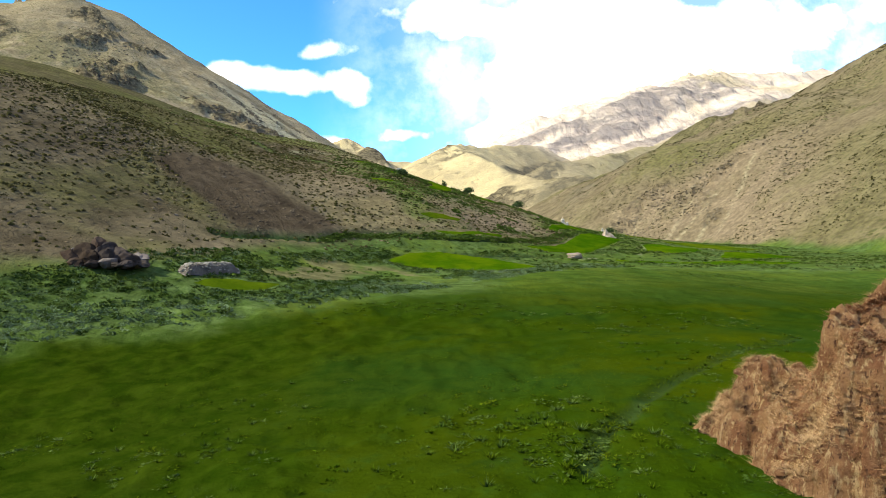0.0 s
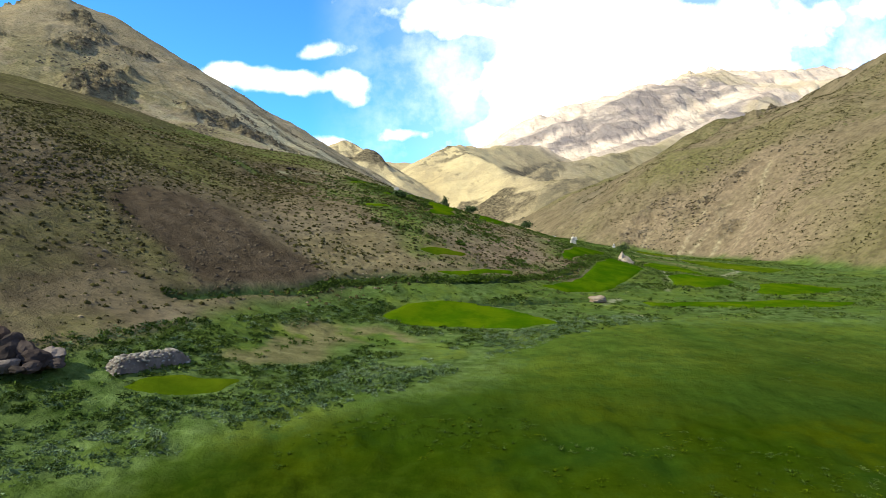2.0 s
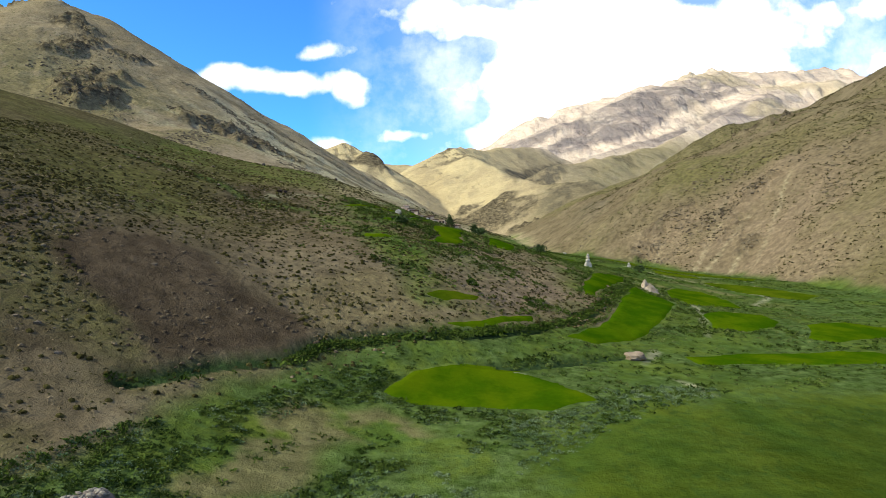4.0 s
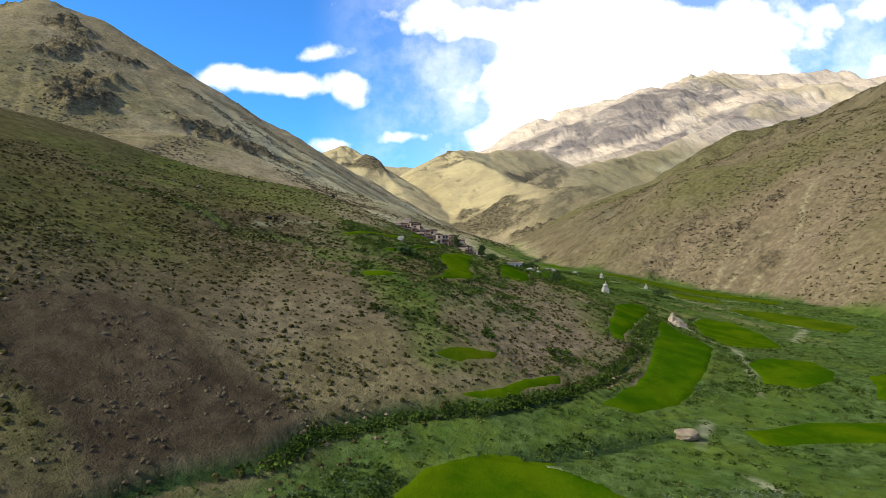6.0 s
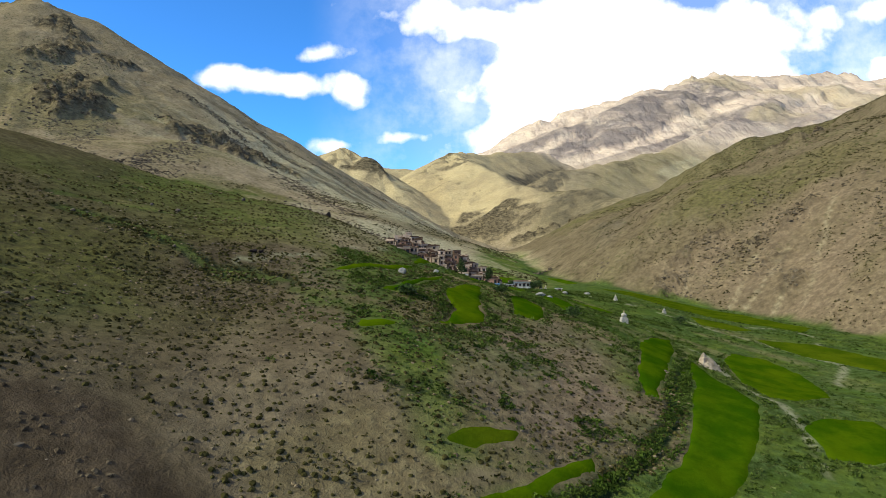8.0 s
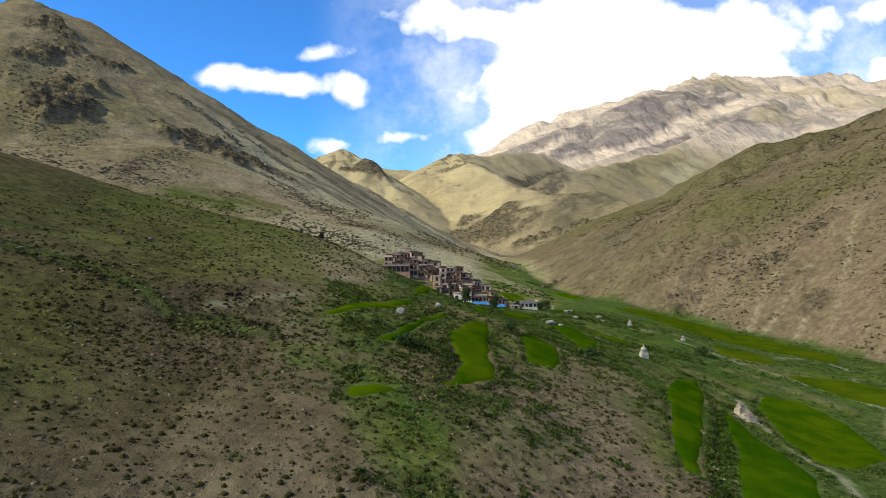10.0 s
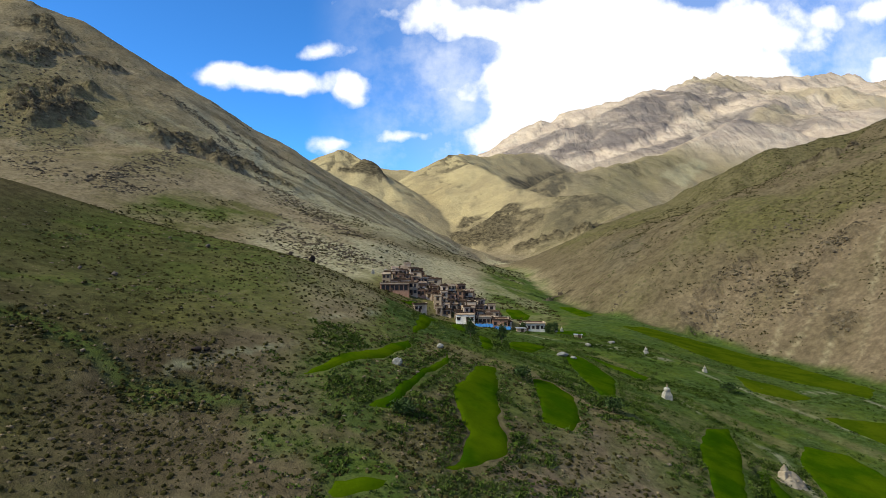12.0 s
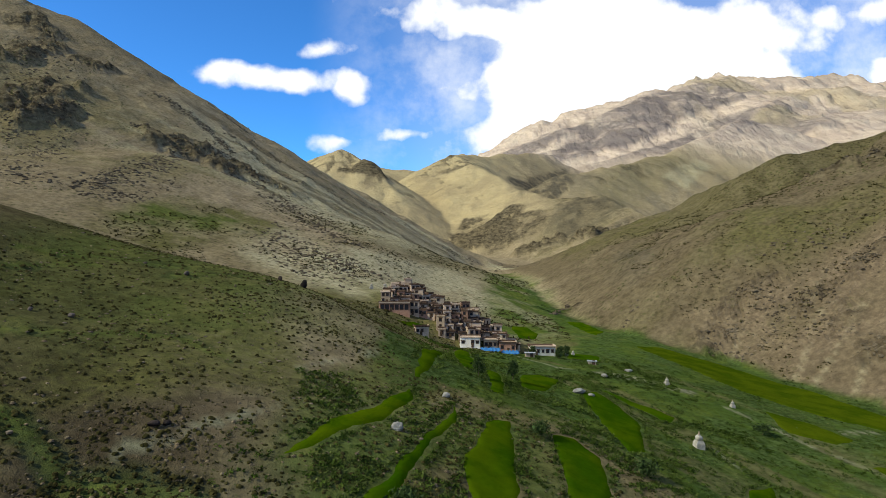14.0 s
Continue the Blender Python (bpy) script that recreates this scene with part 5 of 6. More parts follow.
def shed(x, y, w, d, h, turn, label):
    c = thing("shed", x, y, label, "shed", turn=turn)
    part("wall", worn(block(w, d, h + 1.0, -1.0, batter=0.03, bevel=0.04), 0.04, 9), MUD, c)
    part("roof", worn(block(w + 0.5, d + 0.5, 0.09, h + 0.02, bevel=0.02), 0.03, 8), SHEET_METAL, c, "pale sheet roof")
    part("door", block(0.7, 0.1, 1.1, 0, 0.3, -d / 2), TIMBER, c)
    return c


shed(15.6, 238.0, 2.2, 1.3, 1.0, 4, "small hut with a pale sheet roof")
shed(29.5, 232.0, 1.8, 1.2, 0.8, -8, "small hut with a pale sheet roof")


# ---------------------------------------------------------------- trees
LEAF = material("willow_leaf", 0.7)
ln = Nodes(LEAF)
ln.colour(ln.mix(1.0, ln.mix(ln.noise(0.8, 3), (0.018, 0.036, 0.006), (0.040, 0.066, 0.012)), ln.mix(ln.island, (0.6, 0.6, 0.6), (1.4, 1.4, 1.3)), "MULTIPLY"))


def limb(bm, a, b, ra, rb, sides=7):
    a, b = Vector(a), Vector(b)
    q = (b - a).to_track_quat("Z", "Y")
    rings = []
    for p, r in ((a, ra), ((a + b) / 2 + Vector((0.04, -0.03, 0)), (ra + rb) / 2), (b, rb)):
        rings.append([bm.verts.new(p + q @ Vector((r * math.cos(i * 2 * math.pi / sides), r * math.sin(i * 2 * math.pi / sides), 0))) for i in range(sides)])
    for u, v in zip(rings, rings[1:]):
        for i in range(sides):
            bm.faces.new((u[i], u[(i + 1) % sides], v[(i + 1) % sides], v[i]))
    bm.faces.new(rings[-1])


def tree(x, y, tall, wide, seed, label, slim=False):
    r = np.random.RandomState(seed)
    c = thing("tree", x, y, label, "tree", "village trees")
    bm = bmesh.new()
    limb(bm, (0, 0, -0.3), (0.05, 0, tall * 0.45), 0.12 * tall / 4, 0.07 * tall / 4)
    ends = []
    for i in range(9):
        a, up = i * 2.4, 0.35 + 0.6 * r.rand()
        e = (wide * 0.32 * math.cos(a) * (1.2 - up), wide * 0.32 * math.sin(a) * (1.2 - up), tall * up)
        limb(bm, (0.03, 0, tall * (0.12 + 0.3 * r.rand())), e, 0.05 * tall / 4, 0.015, 5)
        ends.append(e)
    part("trunk", bm, BARK, c, "grey-brown forked trunk")
    tris = []
    for e in ends + [(0, 0, tall * 0.8), (0, 0, tall * 0.55)]:
        n = 70
        p = np.array(e) + r.randn(n, 3) * np.array((wide * 0.17, wide * 0.17, tall * 0.11))
        p[:, 2] = np.maximum(p[:, 2], 0.12 * tall)
        tris.append(p[:, None, :] + r.randn(n, 3, 3) * 0.13)
    v = np.concatenate(tris).reshape(-1, 3)
    mesh = sheet("crown", v, np.arange(len(v)).reshape(-1, 3), smooth=False)
    mesh.materials.append(LEAF)
    crown = new("crown", mesh)
    crown.parent = c
    tagged(crown, "uneven crown of small dark leaves")
    return c


for x, y, tall, wide, s in ((50.5, 193.5, 2.2, 3.4, 1), (6.2, 192, 3.8, 2.2, 2), (-0.2, 184.5, 3.2, 2.0, 3), (25.6, 243.4, 2.6, 2.2, 4), (16.6, 241, 2.4, 1.8, 5), (6.1, 160.6, 1.8, 2.6, 6), (18.3, 157.5, 1.8, 2.8, 7),
                            (-9.2, 134.7, 1.2, 2.6, 9), (24.5, 246, 2.4, 2.0, 10), (22.6, 238, 2.0, 1.6, 11)):
    tree(x, y, tall, wide, s, "squat dark green willow bush with a ragged crown" if tall < 2.5 else "dark green willow tree with a ragged crown")

# ---------------------------------------------------------------- scrub, tussocks and stones that nobody could count
def leafy(count, spread, seed):
    """Triangles of a small shrub of radius 1: leaves set round an uneven half dome."""
    r = np.random.RandomState(seed)
    a, up = r.rand(count) * 2 * np.pi, r.rand(count)**0.8
    flat = np.sqrt(np.maximum(0, 1 - up**2))
    c = np.stack([flat * np.cos(a), flat * np.sin(a), up * 0.85], -1) * (0.62 + 0.4 * r.rand(count))[:, None]
    t = r.randn(count, 3, 3) * spread
    t -= t.mean(1, keepdims=True)
    t[:, 0] += c * 0.45
    return c[:, None, :] + t


def tufted(count, lean, seed, wide=0.075):
    """Triangles of a grass tussock of height 1: narrow blades that fan out from its foot."""
    r = np.random.RandomState(seed)
    a = r.rand(count) * 2 * np.pi
    out, high = lean * (0.25 + r.rand(count)), 0.55 + 0.5 * r.rand(count)
    side = np.stack([-np.sin(a), np.cos(a), np.zeros(count)], -1) * wide
    way = np.stack([np.cos(a), np.sin(a), np.zeros(count)], -1)
    foot = way * 0.14 * r.rand(count)[:, None]
    tip = foot + way * out[:, None]
    tip[:, 2] = high
    return np.stack([foot - side, foot + side, tip], 1)


def strewn(name, protos, x, y, size, mat, label, category, sink=0.05, seed=0, squash=1.0, z=None):
    """One mesh with a copy of one of the protos at each place."""
    r = np.random.RandomState(seed)
    z = ground(x, y) - sink if z is None else z - sink
    pick, turn = r.randint(len(protos), size=len(x)), r.rand(len(x)) * 2 * np.pi
    tris = []
    for k, p in enumerate(protos):
        on = pick == k
        c, s = np.cos(turn[on]), np.sin(turn[on])
        px = p[None, :, :, 0] * c[:, None, None] - p[None, :, :, 1] * s[:, None, None]
        py = p[None, :, :, 0] * s[:, None, None] + p[None, :, :, 1] * c[:, None, None]
        pz = np.broadcast_to(p[None, :, :, 2], px.shape) * squash
        q = np.stack([px, py, pz], -1) * size[on][:, None, None, None]
        q += np.stack([x[on], y[on], z[on]], -1)[:, None, None, :]
        tris.append(q.reshape(-1, 3))
    v = np.concatenate(tris)
    mesh = sheet(name, v, np.arange(len(v)).reshape(-1, 3), smooth=False)
    mesh.materials.append(mat)
    return tagged(new(name, mesh), label, category, kind="stuff")


def thrown(count, box, seed):
    r = np.random.RandomState(seed)
    return box[0] + (box[1] - box[0]) * r.rand(count), box[2] + (box[3] - box[2]) * r.rand(count), r


def leaf_material(name, a, b):
    m = material(name, 0.85)
    n = Nodes(m)
    c = n.mix(n.ramp(n.noise(0.25, 3), 0.35, 0.65), a, b)
    c = n.mix(1.0, c, n.mix(n.island, (0.6, 0.6, 0.6), (1.4, 1.4, 1.35)), "MULTIPLY")
    n.colour(c)
    return m


DRY_SCRUB = leaf_material("dry_scrub", (0.029, 0.026, 0.009), (0.056, 0.049, 0.017))
SAGE = leaf_material("sage", (0.055, 0.076, 0.018), (0.100, 0.120, 0.036))
MID_HERB = leaf_material("mid_herb", (0.032, 0.056, 0.008), (0.060, 0.084, 0.020))
BLUE_SAGE = leaf_material("blue_sage", (0.064, 0.098, 0.040), (0.115, 0.152, 0.078))
DARK_HERB = leaf_material("dark_herb", (0.028, 0.047, 0.008), (0.060, 0.088, 0.016))
# A darker copy of dark_herb; shade is put into its leaf colour.
SHADED_HERB = leaf_material("shaded_herb", (0.026, 0.046, 0.008), (0.052, 0.077, 0.014))
MARSH_GRASS = leaf_material("marsh_grass", (0.026, 0.050, 0.002), (0.052, 0.070, 0.003))
STRAW = leaf_material("straw", (0.27, 0.15, 0.075), (0.42, 0.27, 0.14))
RUSTY = leaf_material("rusty_roots", (0.19, 0.080, 0.040), (0.30, 0.150, 0.075))
BROWN_SCRUB = leaf_material("brown_scrub", (0.056, 0.042, 0.027), (0.098, 0.075, 0.048))
PALE_SCRUB = leaf_material("pale_scrub", (0.115, 0.086, 0.052), (0.175, 0.135, 0.082))
STONES = simple("loose_stone", (0.10, 0.080, 0.058), (0.17, 0.138, 0.10), 0.6, per="island")
DARK_STONES = simple("rib_rock", (0.070, 0.055, 0.038), (0.145, 0.115, 0.078), 0.1, per="island")
BUSHES = [leafy(20, 0.24, s) for s in range(5)]


def chunk(seed):
    """A rough stone of radius 1, twenty faces."""
    bm = bmesh.new()
    bmesh.ops.create_icosphere(bm, subdivisions=1, radius=1)
    r = random.Random(seed)
    for v in bm.verts:
        v.co *= 0.7 + 0.5 * r.random()
        v.co.z *= 0.7
    out = np.array([[tuple(l.vert.co) for l in f.loops] for f in bm.faces])
    bm.free()
    return out


ROCKS = [chunk(s) for s in range(5)]


def in_meadow(x, y):
    return inside(x, y, MEADOW, 1.0)


def in_field(x, y):
    hit = np.zeros(len(x))
    for outline in FIELD_OUTLINES:
        hit = np.maximum(hit, inside(x, y, outline, 0.6))
    return hit


# dry scrub on the hillside and across the valley
def cushion(seed):
    """A ragged rounded cushion plant of radius 1, fifteen faces."""
    r = np.random.RandomState(seed)
    a = np.arange(5) * 2 * np.pi / 5
    low, mid = [np.stack([q * np.cos(a + t), q * np.sin(a + t), z], -1) for q, t, z in ((0.85 + 0.35 * r.rand(5), 0.0, np.full(5, -0.1)), (0.55 + 0.35 * r.rand(5), 0.6, 0.5 + 0.3 * r.rand(5)))]
    top, out = np.array((0.15 * r.randn(), 0.15 * r.randn(), 0.85 + 0.2 * r.rand())), []
    for k in range(5):
        n = (k + 1) % 5
        out += [(low[k], low[n], mid[k]), (low[n], mid[n], mid[k]), (mid[k], mid[n], top)]
    return np.array(out)


CUSHIONS = [cushion(s) for s in range(70, 76)]
DOTS = CUSHIONS + [leafy(16, 0.30, s) for s in range(90, 92)]
x, y, r = thrown(96000, (-78, 42, 40, 245), 1)
x, y = np.where(r.rand(len(x)) < 0.22, -48 + 50 * r.rand(len(x)), x), np.where(r.rand(len(x)) < 0.22, 78 + 62 * r.rand(len(x)), y)
thick = (0.30 + 0.6 * step(-0.1, 0.12, rough(x, y, 14, 3, 91))) * (1 - 0.2 * step(128, 160, y) * (1 - step(-32, -18, x)))
keep = (r.rand(len(x)) < thick) & (in_meadow(x, y) < 0.5) & (inside(x, y, PLOUGHED, 1) < 0.5) & (inside(x, y, FALLOW, 1) < r.rand(len(x)) * 2.2) & (in_field(x, y) < 0.3)
x, y = x[keep], y[keep]
pale = r.rand(len(x)) < 0.22
size = 0.10 + 0.23 * r.rand(len(x))**2.2
strewn("hillside_scrub", DOTS, x[~pale], y[~pale], size[~pale], DRY_SCRUB, "low dry scrub dotted over the brown hillside", "scrub", seed=2, squash=0.9)
strewn("straw_tufts", DOTS, x[pale], y[pale], size[pale] * 0.8, PALE_SCRUB, "small straw-coloured tufts between the scrub", "scrub", seed=3, squash=0.8)
x, y, r = thrown(1500, (-50, -13, 66, 102), 3)
keep = (inside(x, y, PLOUGHED, 1) > 0.5) & (rough(x, y, 9, 2, 93) > 0.02)
x, y = x[keep], y[keep]
strewn("brown_tufts", CUSHIONS, x, y, 0.10 + 0.16 * r.rand(len(x)), BROWN_SCRUB, "withered brown tufts on dark bare earth", "scrub", seed=4, squash=0.8)
FEW = [leafy(8, 0.42, s) for s in range(50, 55)]
x, y, r = thrown(26000, (72, 230, 150, 430), 5)
keep = (in_meadow(x, y) < 0.5) & (rough(x, y, 18, 3, 95) > -0.06)
x, y = x[keep], y[keep]
strewn("slope_scrub", FEW, x, y, 0.22 + 0.38 * r.rand(len(x))**2.4, DRY_SCRUB, "sparse dry scrub on the far scree slope", "scrub", seed=6, squash=0.8)
x, y, r = thrown(16000, (-230, 40, 240, 430), 7)
keep = (rough(x, y, 30, 3, 97) > 0.02) & (x > -150 + 0.4 * (y - 240)) & (in_meadow(x, y) < 0.5)
x, y = x[keep], y[keep]
strewn("mountain_scrub", FEW, x, y, 0.3 + 0.4 * r.rand(len(x))**2, DRY_SCRUB, "scattered dry scrub on the mountain's foot", "scrub", seed=8, squash=0.8)
# greener growth on the valley floor
x, y, r = thrown(26000, (-36, 96, 60, 250), 9)
keep = (in_meadow(x, y) > 0.5) & (inside(x, y, WET, 2) < 0.4 * r.rand(len(x))) & (in_field(x, y) < 0.3) & (rough(x, y, 8, 3, 99) > -0.14 + 0.1 * r.rand(len(x))) & (inside(x, y, STUBBLE, 1) < 0.3 * r.rand(len(x)))
x, y = x[keep], y[keep]
strewn("sage_growth", BUSHES, x, y, 0.10 + 0.22 * r.rand(len(x))**1.8, SAGE, "grey-green sage growing between the fields", "scrub", seed=10)
x, y, r = thrown(34000, (-62, 96, 24, 250), 11)
lines = np.full(len(x), 99.0)
for line in CHANNELS[:2]:
    lines = np.minimum(lines, near_line(x, y, line)[0])
edge = np.full(len(x), 99.0)
for outline in FIELD_OUTLINES:
    edge = np.minimum(edge, near_line(x, y, outline + outline[:1])[0])
green = inside(x, y, STRIP, 2) + step(108, 125, y) * (1 - step(26, 40, x)) * step(-36, -18, x - 16 * step(145, 165, y)) * (1 - step(236, 248, y)) * step(0.0, 0.08, rough(x, y, 13, 3, 65))
keep = (((in_meadow(x, y) > 0.5) & (rough(x, y, 6, 3, 101) > 0.02 + 0.07 * step(150, 170, y))) | (lines < 1.0) | (green > 0.6) | ((edge < 1.8) & (r.rand(len(x)) < 0.7))) & (inside(x, y, WET, 2) < 0.2) & (in_field(x, y) < 0.3) & (inside(x, y, PLOUGHED, 1) < 0.5)
x, y, lines = x[keep], y[keep], lines[keep]
strewn("dark_herbs", BUSHES, x, y, (0.16 + 0.26 * r.rand(len(x))**1.7) * np.where(lines < 1.0, 1.3, 1.0), DARK_HERB, "dark green bushes along ditches and field edges", "scrub", seed=12)
r = np.random.RandomState(37)
pts = np.array(CHANNELS[0][2:-1], float)
u = r.rand(1000) * (len(pts) - 1)
i = np.minimum(u.astype(int), len(pts) - 2)
p = pts[i] + (pts[i + 1] - pts[i]) * (u - i)[:, None] + r.randn(1000, 2) * 0.38
strewn("stream_hedge", BUSHES, p[:, 0], p[:, 1], 0.16 + 0.26 * r.rand(1000)**1.5, DARK_HERB, "dark green bushes crowding the little stream", "hedge", seed=38)
# thickets on the terraces: clumps, and a dense fringe along the edges of the plots
x, y, r = thrown(60000, (-30, 48, 106, 240), 33)
edge = np.full(len(x), 99.0)
for outline in FIELD_OUTLINES:
    edge = np.minimum(edge, near_line(x, y, outline + outline[:1])[0])
clump = rough(x, y, 5, 3, 157) + 0.5 * rough(x, y, 22, 2, 159)
bare = np.maximum(inside(x, y, REDDISH, 2), np.maximum(inside(x, y, FALLOW, 2), inside(x, y, PATCHES[4][3], 3)))
keep = ((clump > 0.105 + 0.09 * step(155, 172, y) + 0.06 * r.rand(len(x)) + 0.14 * bare) | (edge < 0.5 + 1.1 * r.rand(len(x))**3)) & (in_field(x, y) < 0.2) & (x > -19 + 8 * step(150, 170, y) + rough(x, y, 18, 2, 161) * 26) & ((x < 5 + r.rand(len(x)) * 8) | (edge < 1.0) | (clump > 0.2))
x, y = x[keep], y[keep]
THICK = [leafy(20, 0.25, s) for s in range(80, 86)]
dark = r.rand(len(x)) < 0.62
strewn("terrace_thicket", THICK, x[dark], y[dark], 0.16 + 0.34 * r.rand(dark.sum())**1.8, DARK_HERB, "dark green thickets between the terraced plots", "scrub", seed=34)
strewn("terrace_sage", THICK, x[~dark], y[~dark], 0.14 + 0.24 * r.rand((~dark).sum())**1.8, SAGE, "grey-green sage between the terraced plots", "scrub", seed=35)
x, y, r = thrown(26000, (-36, 24, 30, 84), 23)
keep = (in_meadow(x, y) > 0.5) & (inside(x, y, WET, 2) < 0.6 * r.rand(len(x))) & (in_field(x, y) < 0.3) & (inside(x, y, STUBBLE, 1) < r.rand(len(x)) * 0.55) & (rough(x, y, 5, 3, 109) > -0.2)
x, y = x[keep], y[keep]
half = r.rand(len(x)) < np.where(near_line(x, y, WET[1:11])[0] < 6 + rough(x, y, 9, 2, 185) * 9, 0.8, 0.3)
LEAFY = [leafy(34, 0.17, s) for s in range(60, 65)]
strewn("meadow_edge_sage", LEAFY, x[half], y[half], 0.12 + 0.22 * r.rand(half.sum())**1.5, BLUE_SAGE, "grey-green sage along the edge of the meadow", "scrub", seed=24, squash=0.9)
strewn("meadow_edge_herbs", LEAFY, x[~half], y[~half], 0.12 + 0.28 * r.rand((~half).sum())**1.5, SHADED_HERB, "dark green herbs along the edge of the meadow", "scrub", seed=25, squash=0.9)
# low cushions of the marshy meadow, thickest along its ditch
x, y, r = thrown(60000, (-30, 55, 8, 84), 13)
lush = rough(x, y, 6, 3, 103) + 0.40 * np.exp(-((x - 3)**2 + (y - 21)**2) / 18) + 0.16 * np.exp(-((x - 15)**2 + (y - 34)**2) / 60)
ditch = near_line(x, y, CHANNELS[2])[0]
keep = (inside(x, y, WET, 2) > 0.5) & ((lush + 0.14 * r.rand(len(x)) > 0.36) | (ditch < 1.1 * r.rand(len(x))**2) | (near_line(x, y, BANK + BANK[:1])[0] < 0.8) | (r.rand(len(x)) < 1.1 * np.exp(-((x - 3.2) / 4.0)**2 - ((y - 19.5) / 4.4)**2)) | (r.rand(len(x)) < 0.35 * np.exp(-((x + 8) / 4.0)**2 - ((y - 26) / 3.0)**2)) | (r.rand(len(x)) < 0.5 * np.exp(-((x - 12) / 3)**2 - ((y - 31) / 4)**2))) & (inside(x, y, BANK, 0.5) < 0.5) & (r.rand(len(x)) < 0.6)
x, y = x[keep], y[keep]
half = r.rand(len(x)) < 0.5
lusher = 1 + 0.5 * np.exp(-((x - 3.5) / 4)**2 - ((y - 20) / 5)**2)
CLUMPS = [tufted(22, 0.8, s, 0.07) for s in range(100, 104)] + [leafy(44, 0.11, s) * np.array((1.0, 1.0, 0.7)) for s in range(104, 110)]
strewn("meadow_tussocks", CLUMPS, x[half], y[half], (0.10 + 0.20 * r.rand(half.sum())**1.6) * lusher[half], MARSH_GRASS, "soft tussocks of marsh grass in the wet meadow", "grass", seed=14, squash=0.7)
strewn("sage_tussocks", CLUMPS, x[~half], y[~half], (0.10 + 0.22 * r.rand((~half).sum())**1.6) * lusher[~half], MID_HERB, "grey-green tussocks in the wet meadow", "grass", seed=15, squash=0.7)
x, y, r = thrown(26000, (-16, 22, 9, 34), 17)
keep = (inside(x, y, WET, 2) > 0.5) & (inside(x, y, BANK, 0.3) < 0.5) & (rough(x, y, 4, 3, 107) > -0.06)
x, y = x[keep], y[keep]
strewn("meadow_grass", [tufted(6, 0.9, s) for s in range(20, 24)], x, y, 0.05 + 0.08 * r.rand(len(x)), MARSH_GRASS, "short green grass of the wet meadow", "grass", seed=18)
# withered grass and roots hanging over the earth bank
x, y, r = thrown(52000, (7.2, 15.5, 10.5, 21.5), 27)
z = bank_top(x, y)
keep = (z > ground(x, y) - 0.1) & (rough(x, y, 0.9, 3, 181) > -0.3)
x, y, z = x[keep], y[keep], z[keep]
red = rough(x, y, 1.5, 3, 183) + 0.1 * r.randn(len(x)) + 0.10 * (z + 1.6) > 0.06
for name, on, mat, label in (("withered_grass", ~red, STRAW, "withered straw hanging in mats over the earth bank"), ("root_fibres", red, RUSTY, "red-brown root fibres matted on the earth bank")):
    strewn(name, [tufted(6, 2.4, s, 0.07) for s in range(40, 46)], x[on], y[on], 0.045 + 0.10 * r.rand(on.sum())**1.5, mat, label, "grass", sink=0.03, seed=28, squash=0.7, z=z[on])
on = r.rand(len(x)) < 0.16
strewn("straw_wisps", [tufted(9, 0.9, s, 0.020) for s in range(46, 50)], x[on], y[on], 0.14 + 0.16 * r.rand(on.sum()), STRAW, "wispy dry grass on top of the earth bank", "grass", sink=0.04, seed=29, squash=0.6, z=z[on])
# loose stones
x, y, r = thrown(5200, (-75, 120, 50, 330), 15)
keep = (in_meadow(x, y) < 0.5) & (rough(x, y, 12, 3, 105) > 0.03)
x, y = x[keep], y[keep]
strewn("hillside_stones", ROCKS, x, y, 0.08 + 0.30 * r.rand(len(x))**4, STONES, "loose brown stones strewn over the slopes", "stones", seed=16)
# broken rock along the ribs of the mountains
MOUNTAIN_RIBS = (([(-205, 519), (-175, 509), (-147, 493)], 4, 260),
                 ([(-210, 330), (-146, 322), (-147, 358), (-148, 403), (-164, 473)], 7, 700),
                 ([(-142, 468), (-101, 420), (-66, 380), (-41, 353)], 6, 420),
                 ([(-240, 390), (-215, 430)], 14, 320),
                 ([(-76, 563), (-17, 611), (31, 625)], 5, 200),
                 ([(-151, 540), (-111, 528), (-71, 527)], 6, 200),
                 ([(-81, 357), (-62, 321), (-43, 310), (-27, 313)], 8, 320),
                 ([(-262, 440), (-262, 500)], 22, 420),
                 ([(-230, 640), (-190, 655)], 4, 120),)
FLANK_RIBS = (([(104, 244), (100, 264), (92, 282)], 3, 150),
              ([(112, 274), (126, 270), (140, 262)], 3, 150),
              ([(57, 299), (64, 312)], 2, 60),
              ([(-206, 520), (-177, 513), (-155, 497), (-133, 475), (-113, 461)], 3, 420),
              ([(-189, 576), (-174, 571), (-154, 556)], 2, 120),
              ([(-157, 524), (-127, 503), (-101, 500)], 4, 200),
              ([(-189, 453), (-176, 459)], 3, 90),
              ([(118, 274), (120, 269), (119, 264)], 3, 120),
              ([(101, 274), (105, 270), (110, 268)], 3, 140),
              ([(76, 279), (84, 276), (77, 272)], 3, 130),)
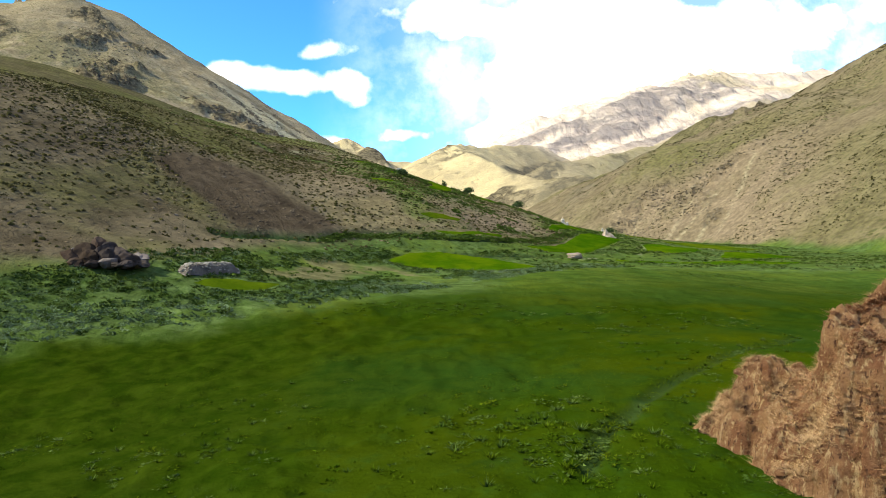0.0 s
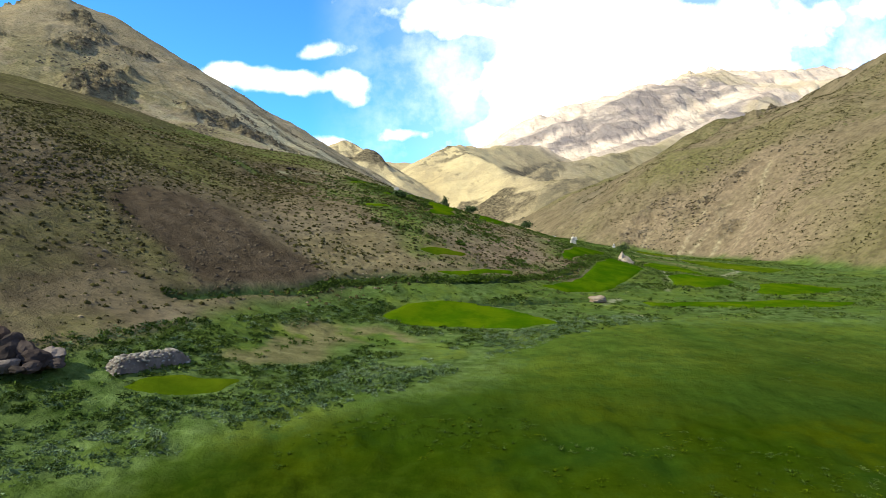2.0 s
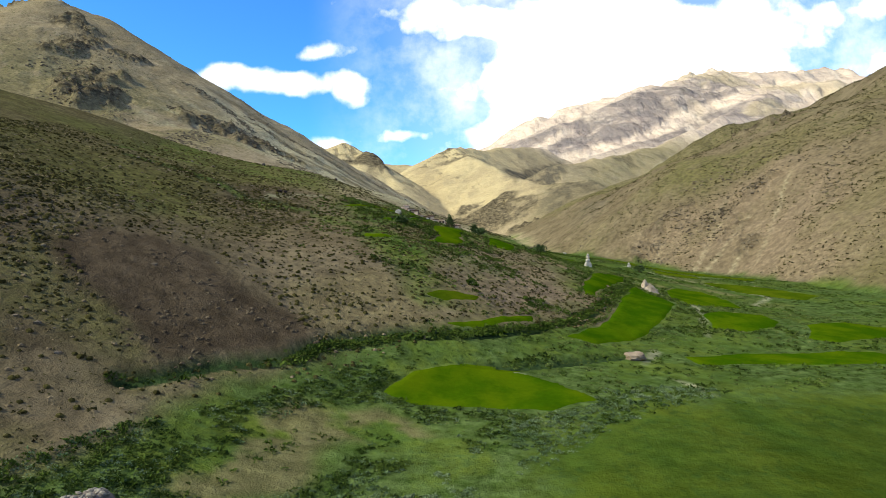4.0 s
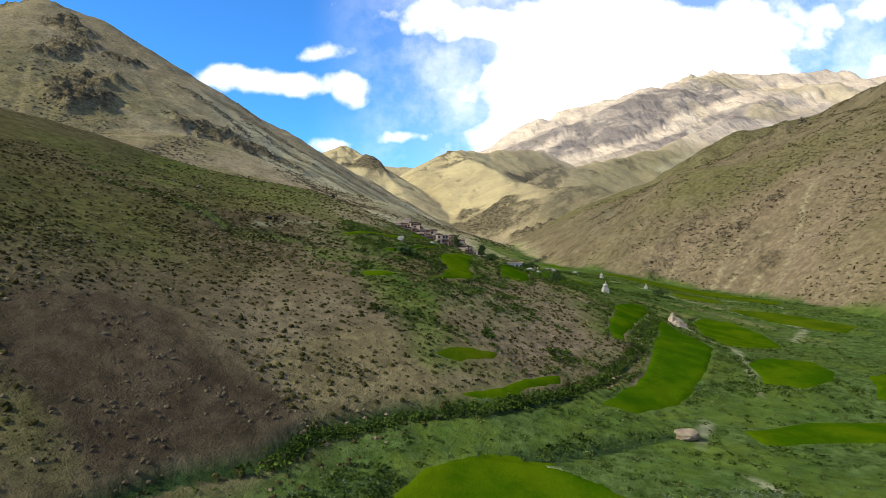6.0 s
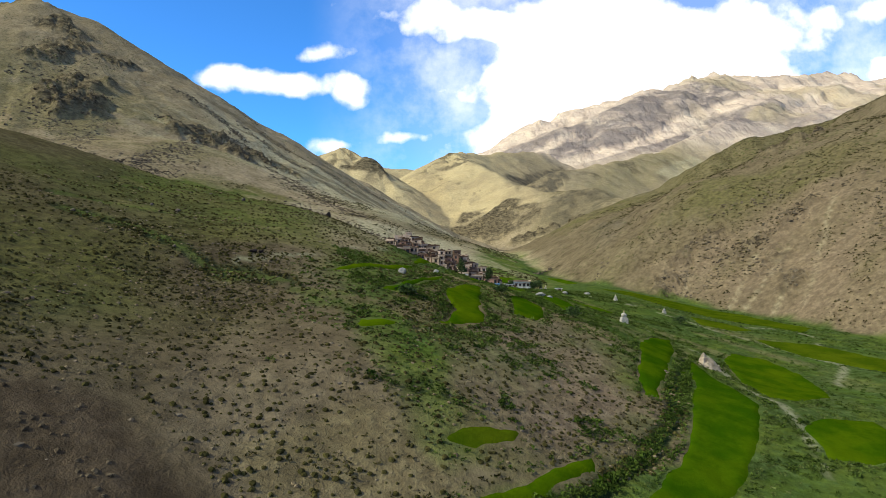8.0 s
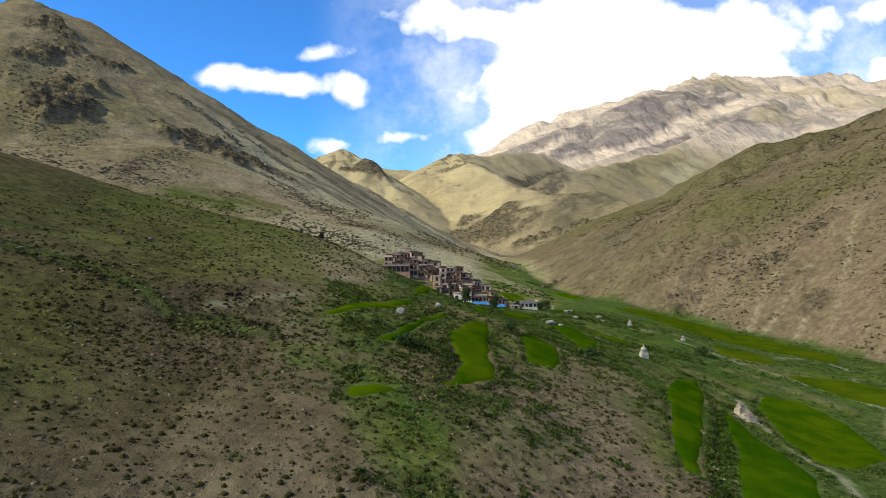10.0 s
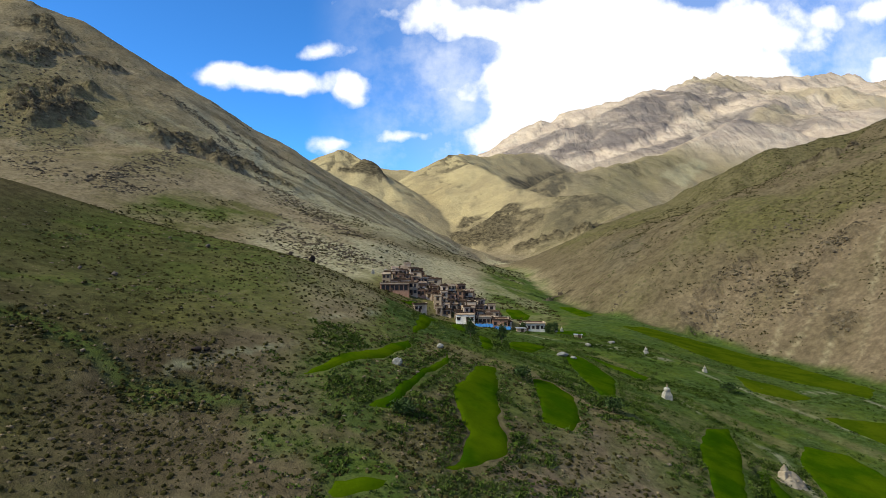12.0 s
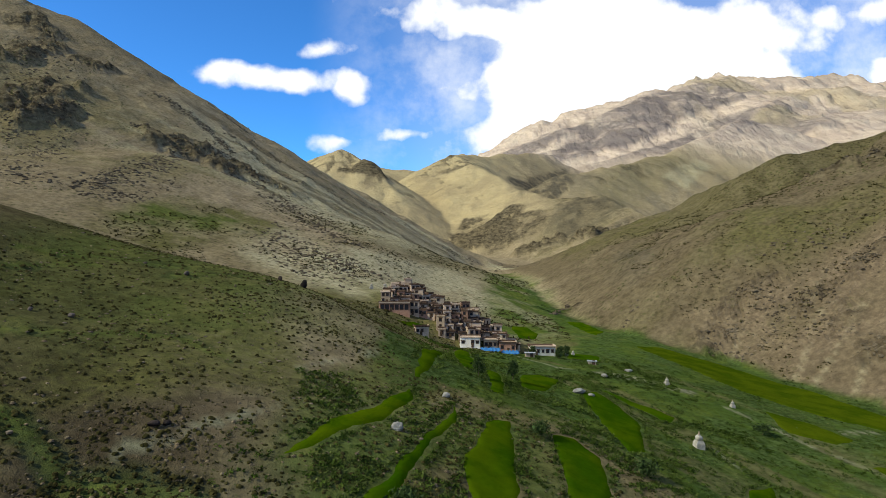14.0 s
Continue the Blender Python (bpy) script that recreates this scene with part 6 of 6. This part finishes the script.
SLOPE_RIBS = (([(101, 242), (102, 238)], 2, 70),
              ([(145, 348), (158, 343), (170, 335)], 2, 160),
              ([(37, 334), (49, 354)], 1, 80),
              ([(85, 292), (95, 280)], 2, 90),
              ([(96, 273), (86, 264), (77, 270)], 3, 140),
              ([(100, 300), (118, 290), (134, 284)], 5, 160),
              ([(30, 560), (48, 610), (50, 680)], 7, 200),
              ([(128, 232), (134, 250), (146, 256)], 3, 120),)
RIBS = MOUNTAIN_RIBS + FLANK_RIBS + SLOPE_RIBS
r = np.random.RandomState(41)
px, py, ps = [], [], []
for line, spread, count in RIBS:
    pts = np.array(line, float)
    u = r.rand(count) * (len(pts) - 1)
    i = np.minimum(u.astype(int), len(pts) - 2)
    p = pts[i] + (pts[i + 1] - pts[i]) * (u - i)[:, None] + r.randn(count, 2) * spread * 0.6
    px.append(p[:, 0]), py.append(p[:, 1]), ps.append((0.25 + 0.95 * r.rand(count)**2.5) * (1.05 if line[0][0] < 40 else 0.7))
SCREES = (([(-225, 395), (-218, 414), (-220, 460), (-208, 436), (-165, 333), (-154, 305), (-190, 340)], 1700), ([(-144, 318), (-152, 352), (-153, 391), (-164, 468), (-156, 460), (-124, 354), (-123, 316)], 1500),
          ([(-156, 478), (-152, 500), (-116, 464), (-117, 412)], 800), ([(-105, 405), (-104, 471), (-53, 389), (-39, 365), (-52, 341), (-75, 370)], 1300), ([(-80, 325), (-70, 350), (-31, 316), (-35, 261), (-48, 270)], 700))
for outline, count in SCREES:
    pts = np.array(outline, float)
    lo, hi = pts.min(0), pts.max(0)
    p = lo + (hi - lo) * r.rand(count * 3, 2)
    p = p[(inside(p[:, 0], p[:, 1], outline, 6.0) > r.rand(len(p))) & (craggy(p[:, 0], p[:, 1], 12, 3, 153) > 0.52)]
    px.append(p[:, 0]), py.append(p[:, 1]), ps.append(0.25 + 0.65 * r.rand(len(p))**2.2)
strewn("mountain_rocks", ROCKS, np.concatenate(px), np.concatenate(py), np.concatenate(ps), DARK_STONES, "broken dark rock strewn along the mountain's ribs", "stones", sink=0.15, seed=42)

# ---------------------------------------------------------------- to true size
for ob in [o for o in scene.objects if o.parent is None and o.type in ("MESH", "EMPTY")]:
    ob.matrix_world = Matrix.Scale(SCALE, 4) @ ob.matrix_world
